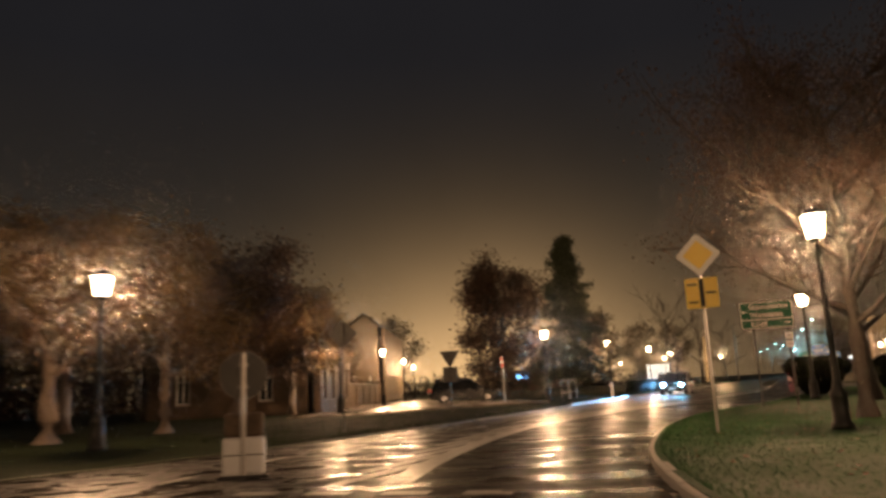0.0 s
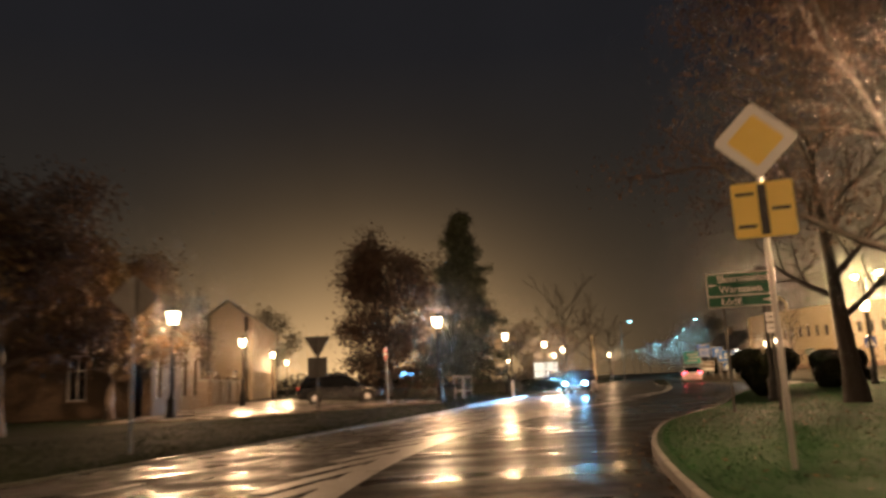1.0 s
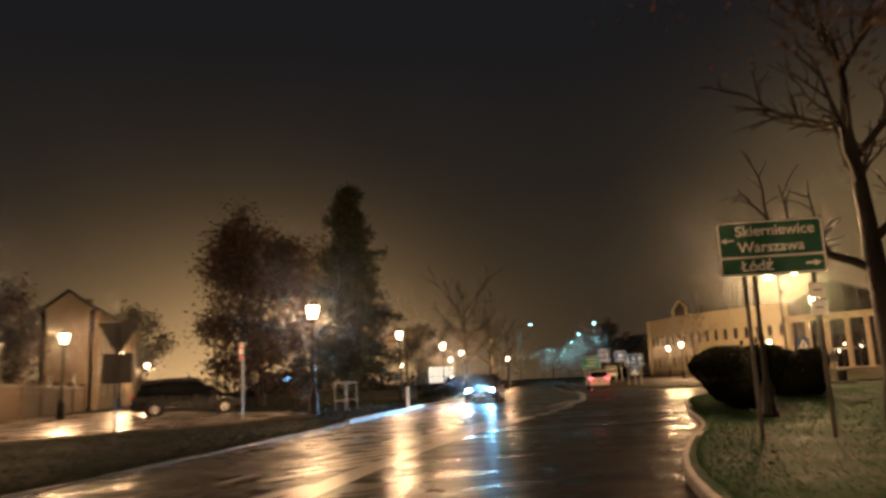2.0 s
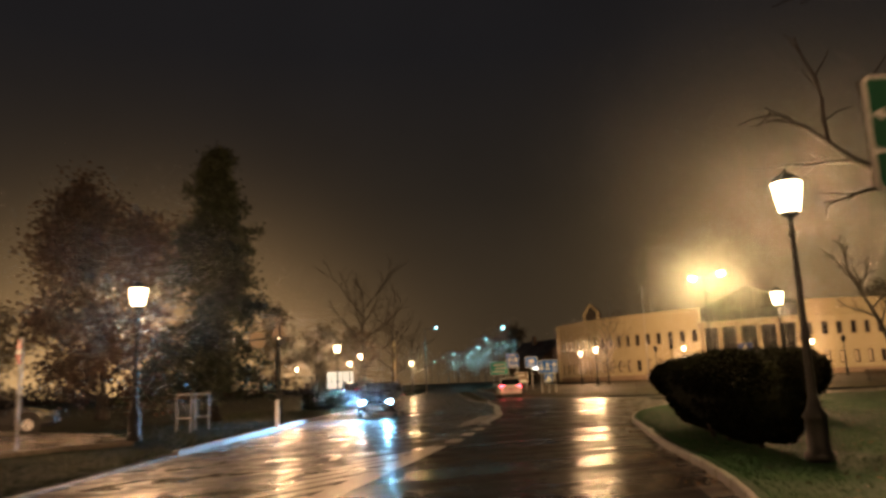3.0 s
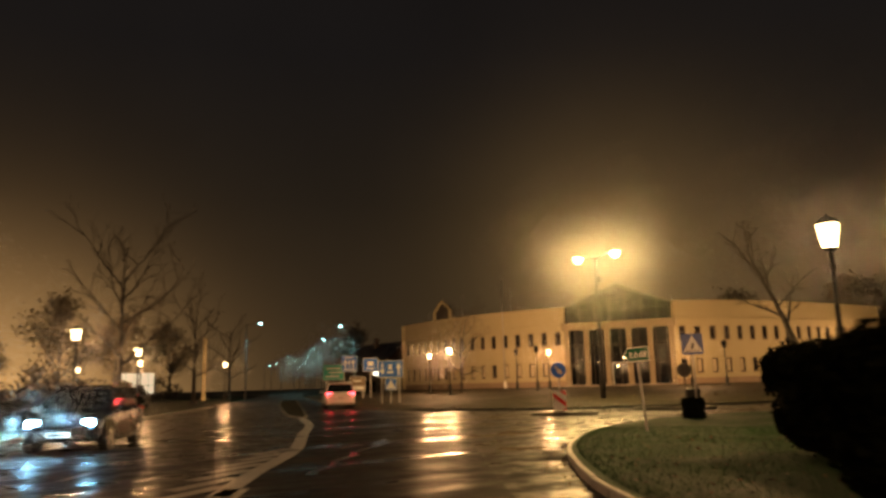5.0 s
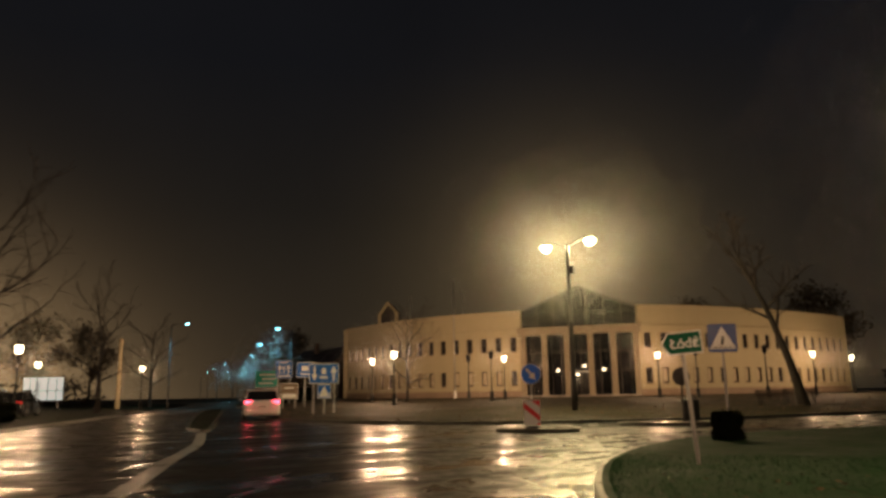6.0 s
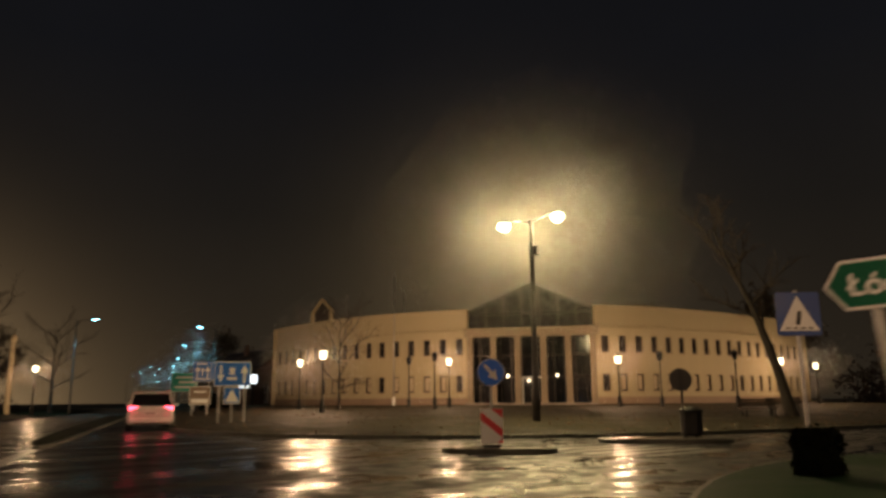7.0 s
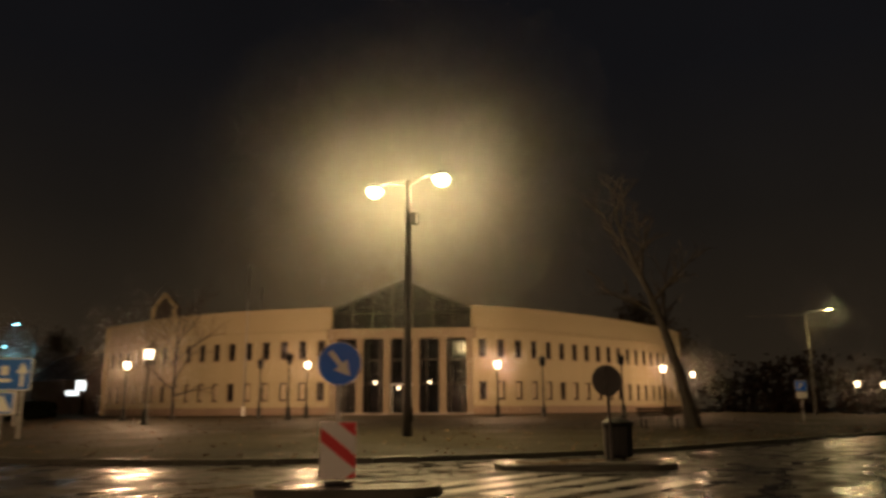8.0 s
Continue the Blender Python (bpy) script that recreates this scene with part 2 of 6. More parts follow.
RENDERED = surface("cream_render", (0.36, 0.305, 0.195), (0.51, 0.44, 0.285), (0.6, 0.85), 0.25, 14.0, 0.2, reach=0.01)
# darker than cream_render; also on the tall house and the pole's plates
COLUMN = surface("dull_brown_finish", (0.17, 0.135, 0.09), (0.27, 0.215, 0.145), (0.5, 0.8), 0.5, 12.0, 0.2, reach=0.01)
PLINTH = surface("brown_plinth", (0.20, 0.14, 0.10), (0.30, 0.22, 0.16), (0.4, 0.7), 0.5, 12.0, 0.3, reach=0.01, vary=0.15)
FRAME = surface("brown_window_frame", (0.022, 0.015, 0.011), (0.045, 0.030, 0.022), (0.35, 0.5), 3.0, 40.0, 0.05)
BLIND = surface("cream_blind", (0.42, 0.34, 0.23), (0.58, 0.48, 0.34), (0.5, 0.8), 1.5, 30.0, 0.1)
OLD_WALL = surface("old_plaster", (0.026, 0.019, 0.013), (0.135, 0.094, 0.060), (0.6, 0.9), 0.8, 9.0, 0.4, reach=0.02)
ROOF = surface("dark_roof", (0.020, 0.017, 0.016), (0.05, 0.042, 0.038), (0.3, 0.6), 0.6, 15.0, 0.4, reach=0.02, vary=0.2)
DARK_GLASS = glassy("dark_window_glass", (0.012, 0.012, 0.014), 0.06)
GABLE_GLASS = glassy("gable_glass", (0.006, 0.005, 0.005), 0.30)
GABLE_GLASS.node_tree.nodes["Principled BSDF"].inputs["Specular IOR Level"].default_value = 0.05
CAR_GLASS = glassy("car_glass", (0.010, 0.011, 0.013), 0.04)
RUBBER = surface("tyre_rubber", (0.010, 0.010, 0.010), (0.024, 0.024, 0.024), (0.55, 0.8), 6.0, 60.0, 0.3)
CHROME = surface("alloy", (0.40, 0.40, 0.41), (0.60, 0.60, 0.61), (0.2, 0.35), 6.0, 60.0, 0.05, 0.9)
BLACK_CAR = surface("black_car_paint", (0.008, 0.009, 0.012), (0.016, 0.017, 0.021), (0.18, 0.32), 1.5, 40.0, 0.03, coat=0.8)
WHITE_CAR = surface("white_car_paint", (0.60, 0.60, 0.60), (0.72, 0.72, 0.72), (0.2, 0.35), 1.5, 40.0, 0.03, coat=0.8)
TRIM = surface("black_plastic", (0.012, 0.012, 0.012), (0.03, 0.03, 0.03), (0.5, 0.7), 4.0, 60.0, 0.2)
PLASTIC = surface("white_plastic", (0.55, 0.56, 0.57), (0.74, 0.75, 0.76), (0.3, 0.5), 2.0, 50.0, 0.05)
LANTERN_GLOW = glowing("lantern_glass", (1.0, 0.76, 0.46), 8.0)
TWIN_GLOW = glowing("sodium_lamp", (1.0, 0.86, 0.50), 14.0)
LED_GLOW = glowing("led_panel", (0.30, 0.88, 1.0), 28.0)
HEAD_GLOW = glowing("headlight_glass", (0.18, 0.58, 1.0), 60.0)
TAIL_GLOW = glowing("tail_light_glass", (1.0, 0.06, 0.10), 9.0)
SHOP_BLUE = glowing("blue_lit_sign", (0.16, 0.50, 1.0), 2.4)
ADVERT = glowing("white_lit_face", (0.90, 0.96, 0.95), 2.6)
SHOP_WHITE = glowing("white_lit_panel", (0.82, 0.92, 0.90), 0.42)


# ---- building blocks ----
def thing(name, place=(0, 0, 0), turn=0.0, label="", category="", group="", kind=""):
    ob = new(name)
    ob.empty_display_size = 0.2
    ob.matrix_world = pose(*place, 0, 0, turn)
    return tagged(ob, label, category, group, kind)


def finish(bm, name, material, smooth=False):
    me = bpy.data.meshes.new(name)
    bmesh.ops.recalc_face_normals(bm, faces=bm.faces)
    bm.to_mesh(me)
    bm.free()
    for mt in (material if isinstance(material, (list, tuple)) else [material]):
        me.materials.append(mt)
    if smooth:
        me.polygons.foreach_set("use_smooth", [True] * len(me.polygons))
    return me


def part(name, bm, material, parent=None, label="", smooth=False, at=None):
    me = bm if isinstance(bm, bpy.types.Mesh) else finish(bm, name, material, smooth)
    ob = new(name, me)
    ob.parent = parent
    if at is not None:
        ob.matrix_basis = at
    return tagged(ob, label)


def quick(name, verts, faces, material, smooth=False):
    me = bpy.data.meshes.new(name)
    me.from_pydata(verts, [], faces)
    me.update()
    for mt in (material if isinstance(material, (list, tuple)) else [material]):
        me.materials.append(mt)
    if smooth:
        me.polygons.foreach_set("use_smooth", [True] * len(me.polygons))
    return me


def box(bm, size, at=(0, 0, 0), turn=(0, 0, 0), bevel=0.0):
    made = bmesh.ops.create_cube(bm, size=1.0, matrix=pose(*at, *turn) @ Matrix.Diagonal((*size, 1)))
    if bevel:
        edges = list({ed for v in made["verts"] for ed in v.link_edges})
        bmesh.ops.bevel(bm, geom=edges, offset=bevel, segments=2, affect="EDGES", profile=0.5)
    return bm


def boxes(*rows):
    bm = bmesh.new()
    for r in rows:
        box(bm, *r)
    return bm


def rod(bm, a, b, r0, r1=None, sides=10, caps=True):
    a, b = Vector(a), Vector(b)
    way = b - a
    m = Matrix.Translation((a + b) / 2) @ way.to_track_quat("Z", "Y").to_matrix().to_4x4()
    bmesh.ops.create_cone(bm, cap_ends=caps, segments=sides, radius1=r0, radius2=r0 if r1 is None else r1, depth=way.length, matrix=m)
    return bm


def turned(profile, sides=16):
    """A body of revolution round z from (radius, height) pairs."""
    bm = bmesh.new()
    rings = []
    for r, z in profile:
        rings.append([bm.verts.new((r * math.cos(2 * math.pi * k / sides), r * math.sin(2 * math.pi * k / sides), z)) for k in range(sides)])
    for lo, hi in zip(rings, rings[1:]):
        for k in range(sides):
            bm.faces.new((lo[k], lo[(k + 1) % sides], hi[(k + 1) % sides], hi[k]))
    bm.faces.new(rings[0][::-1])
    bm.faces.new(rings[-1])
    return bm


def plate(outline, thick):
    """A flat plate with that outline in x and z, its face towards -y at y = 0 and its back at thick."""
    bm = bmesh.new()
    front = [bm.verts.new((x, 0, z)) for x, z in outline]
    back = [bm.verts.new((x, thick, z)) for x, z in outline]
    bm.faces.new(front)
    bm.faces.new(back[::-1])
    for k in range(len(front)):
        j = (k + 1) % len(front)
        bm.faces.new((front[k], back[k], back[j], front[j]))
    return bm


def rounded(w, h, r=0.04, x=0.0, z=0.0, steps=4):
    pts = []
    for cx, cz, a0 in ((w / 2 - r, h / 2 - r, 0), (-w / 2 + r, h / 2 - r, 90), (-w / 2 + r, -h / 2 + r, 180), (w / 2 - r, -h / 2 + r, 270)):
        for k in range(steps + 1):
            a = radians(a0 + 90 * k / steps)
            pts.append((x + cx + r * math.cos(a), z + cz + r * math.sin(a)))
    return pts


def disc(r, x=0.0, z=0.0, n=28):
    return [(x + r * math.cos(2 * math.pi * k / n), z + r * math.sin(2 * math.pi * k / n)) for k in range(n)]


def turned_shape(pts, angle):
    c, s = math.cos(radians(angle)), math.sin(radians(angle))
    return [(x * c - z * s, x * s + z * c) for x, z in pts]


def along(points, step):
    """Points at even steps along a polyline smoothed by a Catmull-Rom curve."""
    p = [Vector((*q, 0)) if len(q) == 2 else Vector(q) for q in points]
    p = [2 * p[0] - p[1]] + p + [2 * p[-1] - p[-2]]
    fine = []
    for a, b, c, d in zip(p, p[1:], p[2:], p[3:]):
        for k in range(12):
            t = k / 12
            fine.append(0.5 * ((2 * b) + (c - a) * t + (2 * a - 5 * b + 4 * c - d) * t * t + (3 * b - a - 3 * c + d) * t ** 3))
    fine.append(p[-2])
    out, gone, want = [fine[0]], 0.0, step
    for a, b in zip(fine, fine[1:]):
        d = (b - a).length
        while d > 0 and gone + d >= want:
            out.append(a + (b - a) * ((want - gone) / d))
            want += step
        gone += d
    return out


def word(text, size, material, parent, x, z, name="lettering", y=-0.004, align="LEFT"):
    cu = bpy.data.curves.new(name, "FONT")
    cu.body, cu.size, cu.align_x, cu.extrude, cu.offset = text, size, align, 0.0015, size * 0.016
    tmp = bpy.data.objects.new(name, cu)
    me = bpy.data.meshes.new_from_object(tmp)
    bpy.data.objects.remove(tmp)
    me.materials.clear()
    me.materials.append(material)
    return part(name, me, material, parent, at=pose(x, y, z, 90))


# ---- ground, roads and lawns ----
RIGHT_KERB = [(2.3, -14), (2.5, -4), (2.75, 3), (3.3, 7.6), (4.1, 10.8), (5.2, 14.2), (6.3, 16.8), (7.6, 19.3), (9.4, 21.9), (11.2, 24.2), (12.7, 26.5), (14.5, 29.6),
              (15.9, 31.8), (17.4, 34.1), (18.8, 36.3), (20.2, 38.1), (21.8, 39.9), (23.6, 41.5), (25.7, 43.0), (28.6, 44.4), (31.5, 45.1), (34.5, 45.0), (38, 43.8), (44, 42), (60, 38), (95, 31)]
LEFT_KERB = [(-30, -18), (-18, -3), (-11.5, 4.8), (-7.1, 9.9), (-4.4, 13.8), (-2.0, 18.4), (0.4, 23.2), (3.1, 29.0), (5.4, 34.2), (7.1, 37.9), (9.1, 42.4), (11.2, 47.2), (13.9, 52.6), (17.2, 59.2), (21.0, 67.2), (29.5, 85), (42, 113), (60, 154)]
FAR_KERB = [(66, 150), (52, 118), (43, 95), (36.6, 80), (33.3, 70), (32.6, 64), (33.6, 59.3), (36.6, 55.3), (41.5, 52.2), (48, 50.4), (59, 48.3), (75, 45), (98, 40.4)]
MEDIAN_R = [(25.9, 60.6), (26.6, 61.8), (28.2, 65.4), (36.4, 84.5), (45.6, 106)]
MEDIAN_L = [(25.9, 60.6), (26.2, 62.4), (27.5, 66.2), (35.0, 85.0), (44.2, 106.6)]

me = quick("ground", [(-900, -900, -0.04), (900, -900, -0.04), (900, 900, -0.04), (-900, 900, -0.04)], [(0, 1, 2, 3)], EARTH)
tagged(new("ground", me), "dark wet grassland reaching the horizon", "ground", kind="structure")
road_v, road_f, cells = [], [], 60
for j in range(cells + 1):
    for i in range(cells + 1):
        road_v.append((-60 + 200 * i / cells, -40 + 240 * j / cells, 0.0))
for j in range(cells):
    for i in range(cells):
        k = j * (cells + 1) + i
        road_f.append((k, k + 1, k + cells + 2, k + cells + 1))
tagged(new("road", quick("road", road_v, road_f, ASPHALT)), "rain-wet dark asphalt carriageway reflecting the street lamps", "road", kind="structure")


def sheet_between(name, rows, material, label, category):
    """A sheet through rows of points, all rows equally long."""
    n = len(rows[0])
    verts = [tuple(p) for r in rows for p in r]
    faces = [(j * n + i, j * n + i + 1, (j + 1) * n + i + 1, (j + 1) * n + i) for j in range(len(rows) - 1) for i in range(n - 1)]
    return tagged(new(name, quick(name, verts, faces, material, True)), label, category, kind="structure")


def fan(name, outline, z, material, label, category):
    bm = bmesh.new()
    top = [bm.verts.new((x, y, z)) for x, y in outline]
    low = [bm.verts.new((x, y, -0.03)) for x, y in outline]
    face = bm.faces.new(top)
    for k in range(len(top)):
        j = (k + 1) % len(top)
        bm.faces.new((low[k], low[j], top[j], top[k]))
    bmesh.ops.triangulate(bm, faces=[face])
    return tagged(new(name, finish(bm, name, material)), label, category, kind="structure")


rk = along(RIGHT_KERB, 1.0)
fan("lawn_corner", [(p.x, p.y) for p in rk] + [(95, -38), (2.3, -38)], 0.13, GRASS, "short wet green lawn inside the curved kerb", "lawn")
lk = along(LEFT_KERB, 1.0)
LEFT_RISE = ((0.0, 0.11), (0.5, 0.14), (1.6, 0.19), (4.0, 0.24), (10.0, 0.28), (30.0, 0.32), (90.0, 0.35))
def verge_drop(y):
    """The verge is flush with the road before the side street and raised beyond it."""
    return 0.08 * min(1.0, max(0.0, (37.0 - y) / 5.0))


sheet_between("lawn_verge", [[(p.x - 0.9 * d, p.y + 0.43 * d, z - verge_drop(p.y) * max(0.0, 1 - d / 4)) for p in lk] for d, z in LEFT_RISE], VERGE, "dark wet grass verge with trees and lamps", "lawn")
fk = along(FAR_KERB, 1.0)
BUILDING_LINE = [(75, 160), (66, 130), (60.5, 112), (59.6, 104), (59.2, 97), (60.2, 90), (63.1, 82.6), (68.6, 74), (76, 71), (84, 69.8), (98, 69)]
line = along(BUILDING_LINE, 0.5)
rows = []
for share in (0, 0.03, 0.12, 0.3, 0.55, 0.8, 1.0, 1.4):
    row = []
    for k, p in enumerate(fk):
        q = line[min(len(line) - 1, round(k * (len(line) - 1) / (len(fk) - 1)))]
        s = p.lerp(q, share)
        row.append((s.x, s.y, 0.11 + 0.64 * min(1.0, share) ** 0.8))
    rows.append(row)
building_rows = rows
sheet_between("lawn_building", rows, SODIUM_LAWN, "wet lawn coloured sodium brown, rising gently to the cream building", "lawn")
mr, ml = along(MEDIAN_R, 1.0), along(MEDIAN_L, 1.0)
n = min(len(mr), len(ml))
mr, ml = mr[:n], ml[:n]
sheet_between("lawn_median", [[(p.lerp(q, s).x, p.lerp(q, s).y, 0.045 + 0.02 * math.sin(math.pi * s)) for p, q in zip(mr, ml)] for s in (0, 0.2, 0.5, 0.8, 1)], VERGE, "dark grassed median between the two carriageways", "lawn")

# the newer, darker surface of the lane that bends round the corner
lane_left = along([(-2.8, -14), (-1.6, -4), (-0.9, 2), (-0.2, 7.0), (0.25, 10.0), (1.1, 13.8), (2.1, 17.2), (3.5, 20.6), (6.7, 26.4), (10.0, 31.3), (14.4, 37.7), (18.7, 44.9), (23.3, 54.2), (26.1, 60.4), (28.4, 65.4), (36.6, 84.5), (45.4, 106)], 0.5)
lane_right = along([(2.2, -14), (2.4, -4), (2.6, 3), (3.1, 7.6), (3.9, 10.8), (5.0, 14.2), (6.1, 16.8), (7.4, 19.3), (9.1, 21.9), (11.0, 24.6), (13.4, 28.6), (17.6, 36.4), (21.2, 41.9), (25.2, 48.4), (28.2, 53.2), (29.9, 57.3), (31.2, 64.0), (33.0, 70.3), (36.4, 80), (42.8, 95), (47.5, 106)], 0.5)
lane_rows = []
for share in (0.0, 0.5, 1.0):
    lane_rows.append([(*lane_left[round(k * (len(lane_left) - 1) / 120)].lerp(lane_right[round(k * (len(lane_right) - 1) / 120)], share).xy, 0.004) for k in range(121)])
sheet_between("road_lane", lane_rows[::-1], NEW_ASPHALT, "newer smooth black asphalt of the bending lane", "road")

# side street with its paving, on the verge
fan("side_street", [(-6.8, 29), (-3.0, 29.5), (0.5, 33), (3.6, 36.5), (5.2, 37.3), (4.6, 41.5), (1.5, 47), (-1.2, 55), (-1.6, 118), (-6.8, 118)], 0.30, PAVING, "wet pale paved side street lit by lanterns", "pavement")


def kerb_run(name, pts, label, top=0.125, wide=0.16, material=KERB):
    """A row of kerb stones, each a piece of its own, along points one metre apart."""
    run = thing(name, label=label, category="kerb", kind="structure")
    bm = box(bmesh.new(), (0.985, wide, 0.24), (0, 0, 0), (0, 0, 0), 0.018)
    stone = finish(bm, "kerb_stone", material)
    rnd = random.Random(len(pts))
    for a, b in zip(pts, pts[1:]):
        d = b - a
        ob = part("kerb_stone", stone, material, run)
        ob.matrix_basis = Matrix.Translation(((a + b) / 2) + Vector((0, 0, top - 0.12 + rnd.uniform(-0.006, 0.006)))) @ pose(0, 0, 0, rnd.uniform(-1, 1), 0, math.degrees(math.atan2(d.y, d.x)) + rnd.uniform(-0.8, 0.8)) @ Matrix.Diagonal((d.length, 1, 1, 1))
    return run


kerb_run("kerb_corner", rk[8:108], "worn pale concrete kerb round the corner lawn")
first = next(k for k, p in enumerate(lk) if p.y > 35.5)
kerb_run("kerb_verge_flush", lk[20:first + 1], "sunken mossy concrete edging along the grass verge", 0.035, 0.12, MOSSY)
kerb_run("kerb_verge", lk[first:125], "worn pale concrete kerb along the grass verge")
kerb_run("kerb_building", fk[40:150], "low dark mossy kerb along the building's lawn", 0.115, 0.14, MOSSY)
kerb_run("kerb_median_near", mr[:60], "concrete kerb of the grassed median", 0.065, 0.14, MOSSY)
kerb_run("kerb_median_far", ml[:60], "concrete kerb of the grassed median", 0.065, 0.14, MOSSY)


# ---- road markings ----
def painted(name, quads, label, z=0.009):
    bm = bmesh.new()
    for q in quads:
        bm.faces.new([bm.verts.new((x, y, z)) for x, y in q])
    return tagged(new(name, finish(bm, name, PAINT)), label, "road marking", kind="structure")


def band(pts, wide):
    quads = []
    for a, b in zip(pts, pts[1:]):
        d = (b - a).normalized()
        nrm = Vector((-d.y, d.x, 0)) * wide / 2
        quads.append([(v.x, v.y) for v in (a + nrm, a - nrm, b - nrm, b + nrm)])
    return quads


def hatching(line, first, last, every, long, off):
    """Stripes that meet a line at a shallow angle, from its left side."""
    for k in range(first, min(last, len(line) - 2), every):
        p, d = line[k], (line[k + 1] - line[k]).normalized()
        c, q = math.cos(radians(off)), math.sin(radians(off))
        back = Vector((-(d.x * c + d.y * q), -(d.y * c - d.x * q), 0))
        start = p + Vector((-d.y, d.x, 0)) * 0.16
        painted("hatch_stripe", band([start, start + back * long * 0.5, start + back * long], 0.26), "worn white diagonal hatching stripe", 0.013)


edge_line = along([(-0.2, 7.0), (0.25, 10.0), (1.1, 13.8), (2.1, 17.2), (3.5, 20.6), (6.7, 26.4), (10.0, 31.3), (11.4, 33.4)], 0.5)
painted("hatch_edge_line", band(edge_line, 0.40), "worn broad white edge line of the hatched area")
hatching(edge_line, 5, 30, 3, 2.6, 13)
hatching(edge_line, 34, 58, 2, 2.3, 22)
block_line = along([(11.9, 33.9), (14.4, 37.7), (15.9, 40.2)], 0.5)
for k in range(0, len(block_line) - 2, 4):
    painted("lane_block", band(block_line[k:k + 3], 0.34), "short broad white lane block on wet asphalt")
median_line = along([(15.2, 39.2), (16.5, 41.4), (18.7, 44.9), (21.0, 49.6), (23.3, 54.2), (25.8, 60.4)], 0.5)
painted("median_edge_line", band(median_line, 0.30), "worn white line running to the grassed median")
hatching(median_line, 2, 16, 2, 1.4, 24)
inner = along([(-3.8, 8.2), (-2.6, 12.6), (0.2, 18), (3.4, 23.6), (6.6, 28.6), (7.6, 30.3), (8.8, 32.4), (9.9, 35.6), (11.4, 38.6), (14.6, 43.6), (17.6, 48)], 0.5)
for k in range(0, len(inner) - 4, 6):
    painted("lane_dash", band(inner[k:k + 3], 0.16), "worn white lane dash on wet asphalt")
for k in range(4):
    s = -2.2 + 0.95 * k
    painted("stop_dash", [[(s, 6.62 - 0.28 * k), (s + 0.55, 6.46 - 0.28 * k), (s + 0.62, 6.75 - 0.28 * k), (s + 0.07, 6.9 - 0.28 * k)]], "white give-way dash across the lane")
for y in (50.85, 50.2, 49.55, 48.9, 48.25):
    painted("crossing_stripe", band([Vector((33.25 + 0.06 * (50.85 - y), y, 0)), Vector((34.8, y - 0.12, 0)), Vector((36.45, y - 0.26, 0))], 0.34), "white zebra stripe of the crossing")
painted("island_line", band([Vector((35.0, 53.7, 0)), Vector((36.9, 52.55, 0))], 0.12), "thin white line beside the traffic island")

# cracks sealed with tar in the junction
rnd = random.Random(5)
for a, b in (((25.6, 45.5, 0), (29.4, 47.1, 0)), ((29.6, 47.2, 0), (32.6, 48.6, 0)), ((34.6, 46.6, 0), (39.6, 47.3, 0)), ((36.2, 45.6, 0), (43.0, 46.4, 0)), ((41.0, 47.6, 0), (48.0, 46.2, 0)), ((17.0, 40.5, 0), (21.6, 46.0, 0))):
    a, b = Vector(a), Vector(b)
    side = Vector((-(b - a).y, (b - a).x, 0)).normalized()
    pts = [a.lerp(b, k / 14) + side * rnd.uniform(-0.14, 0.14) for k in range(15)]
    bm = bmesh.new()
    prev = None
    for p in pts:
        w = rnd.uniform(0.03, 0.11)
        pair = (bm.verts.new((*(p + side * w).xy, 0.008)), bm.verts.new((*(p - side * w).xy, 0.008)))
        if prev:
            bm.faces.new((prev[0], prev[1], pair[1], pair[0]))
        prev = pair
    tagged(new("tar_seam", finish(bm, "tar_seam", TAR)), "dark tar-sealed crack in the wet asphalt", "road crack", kind="structure")


def refuge(name, centre, long, wide, turn):
    """A kerbed traffic island with an asphalt top."""
    isle = thing(name, (*centre, 0), turn, "low kerbed traffic island with a paved top", "traffic island", "traffic islands")
    ring = [(long / 2 * math.copysign(abs(math.cos(a)) ** 0.6, math.cos(a)), wide / 2 * math.copysign(abs(math.sin(a)) ** 0.75, math.sin(a))) for a in (2 * math.pi * k / 32 for k in range(32))]
    bm = bmesh.new()
    levels = []
    for s, z in ((1.0, -0.02), (1.0, 0.09), (0.975, 0.115), (0.90, 0.115), (0.89, 0.105)):
        levels.append([bm.verts.new((x * s, y * s, z)) for x, y in ring])
    for lo, hi in zip(levels, levels[1:]):
        for k in range(32):
            bm.faces.new((lo[k], lo[(k + 1) % 32], hi[(k + 1) % 32], hi[k]))
    part("kerb_ring", bm, MOSSY, isle, "weathered concrete kerb ring")
    bm = bmesh.new()
    bm.faces.new([bm.verts.new((x * 0.89, y * 0.89, 0.105)) for x, y in ring])
    bmesh.ops.triangulate(bm, faces=bm.faces)
    part("top", bm, ASPHALT, isle)
    return isle


refuge("traffic_island", (32.6, 51.3), 2.5, 1.6, -52)
refuge("traffic_island", (38.2, 50.6), 3.4, 1.9, -52)


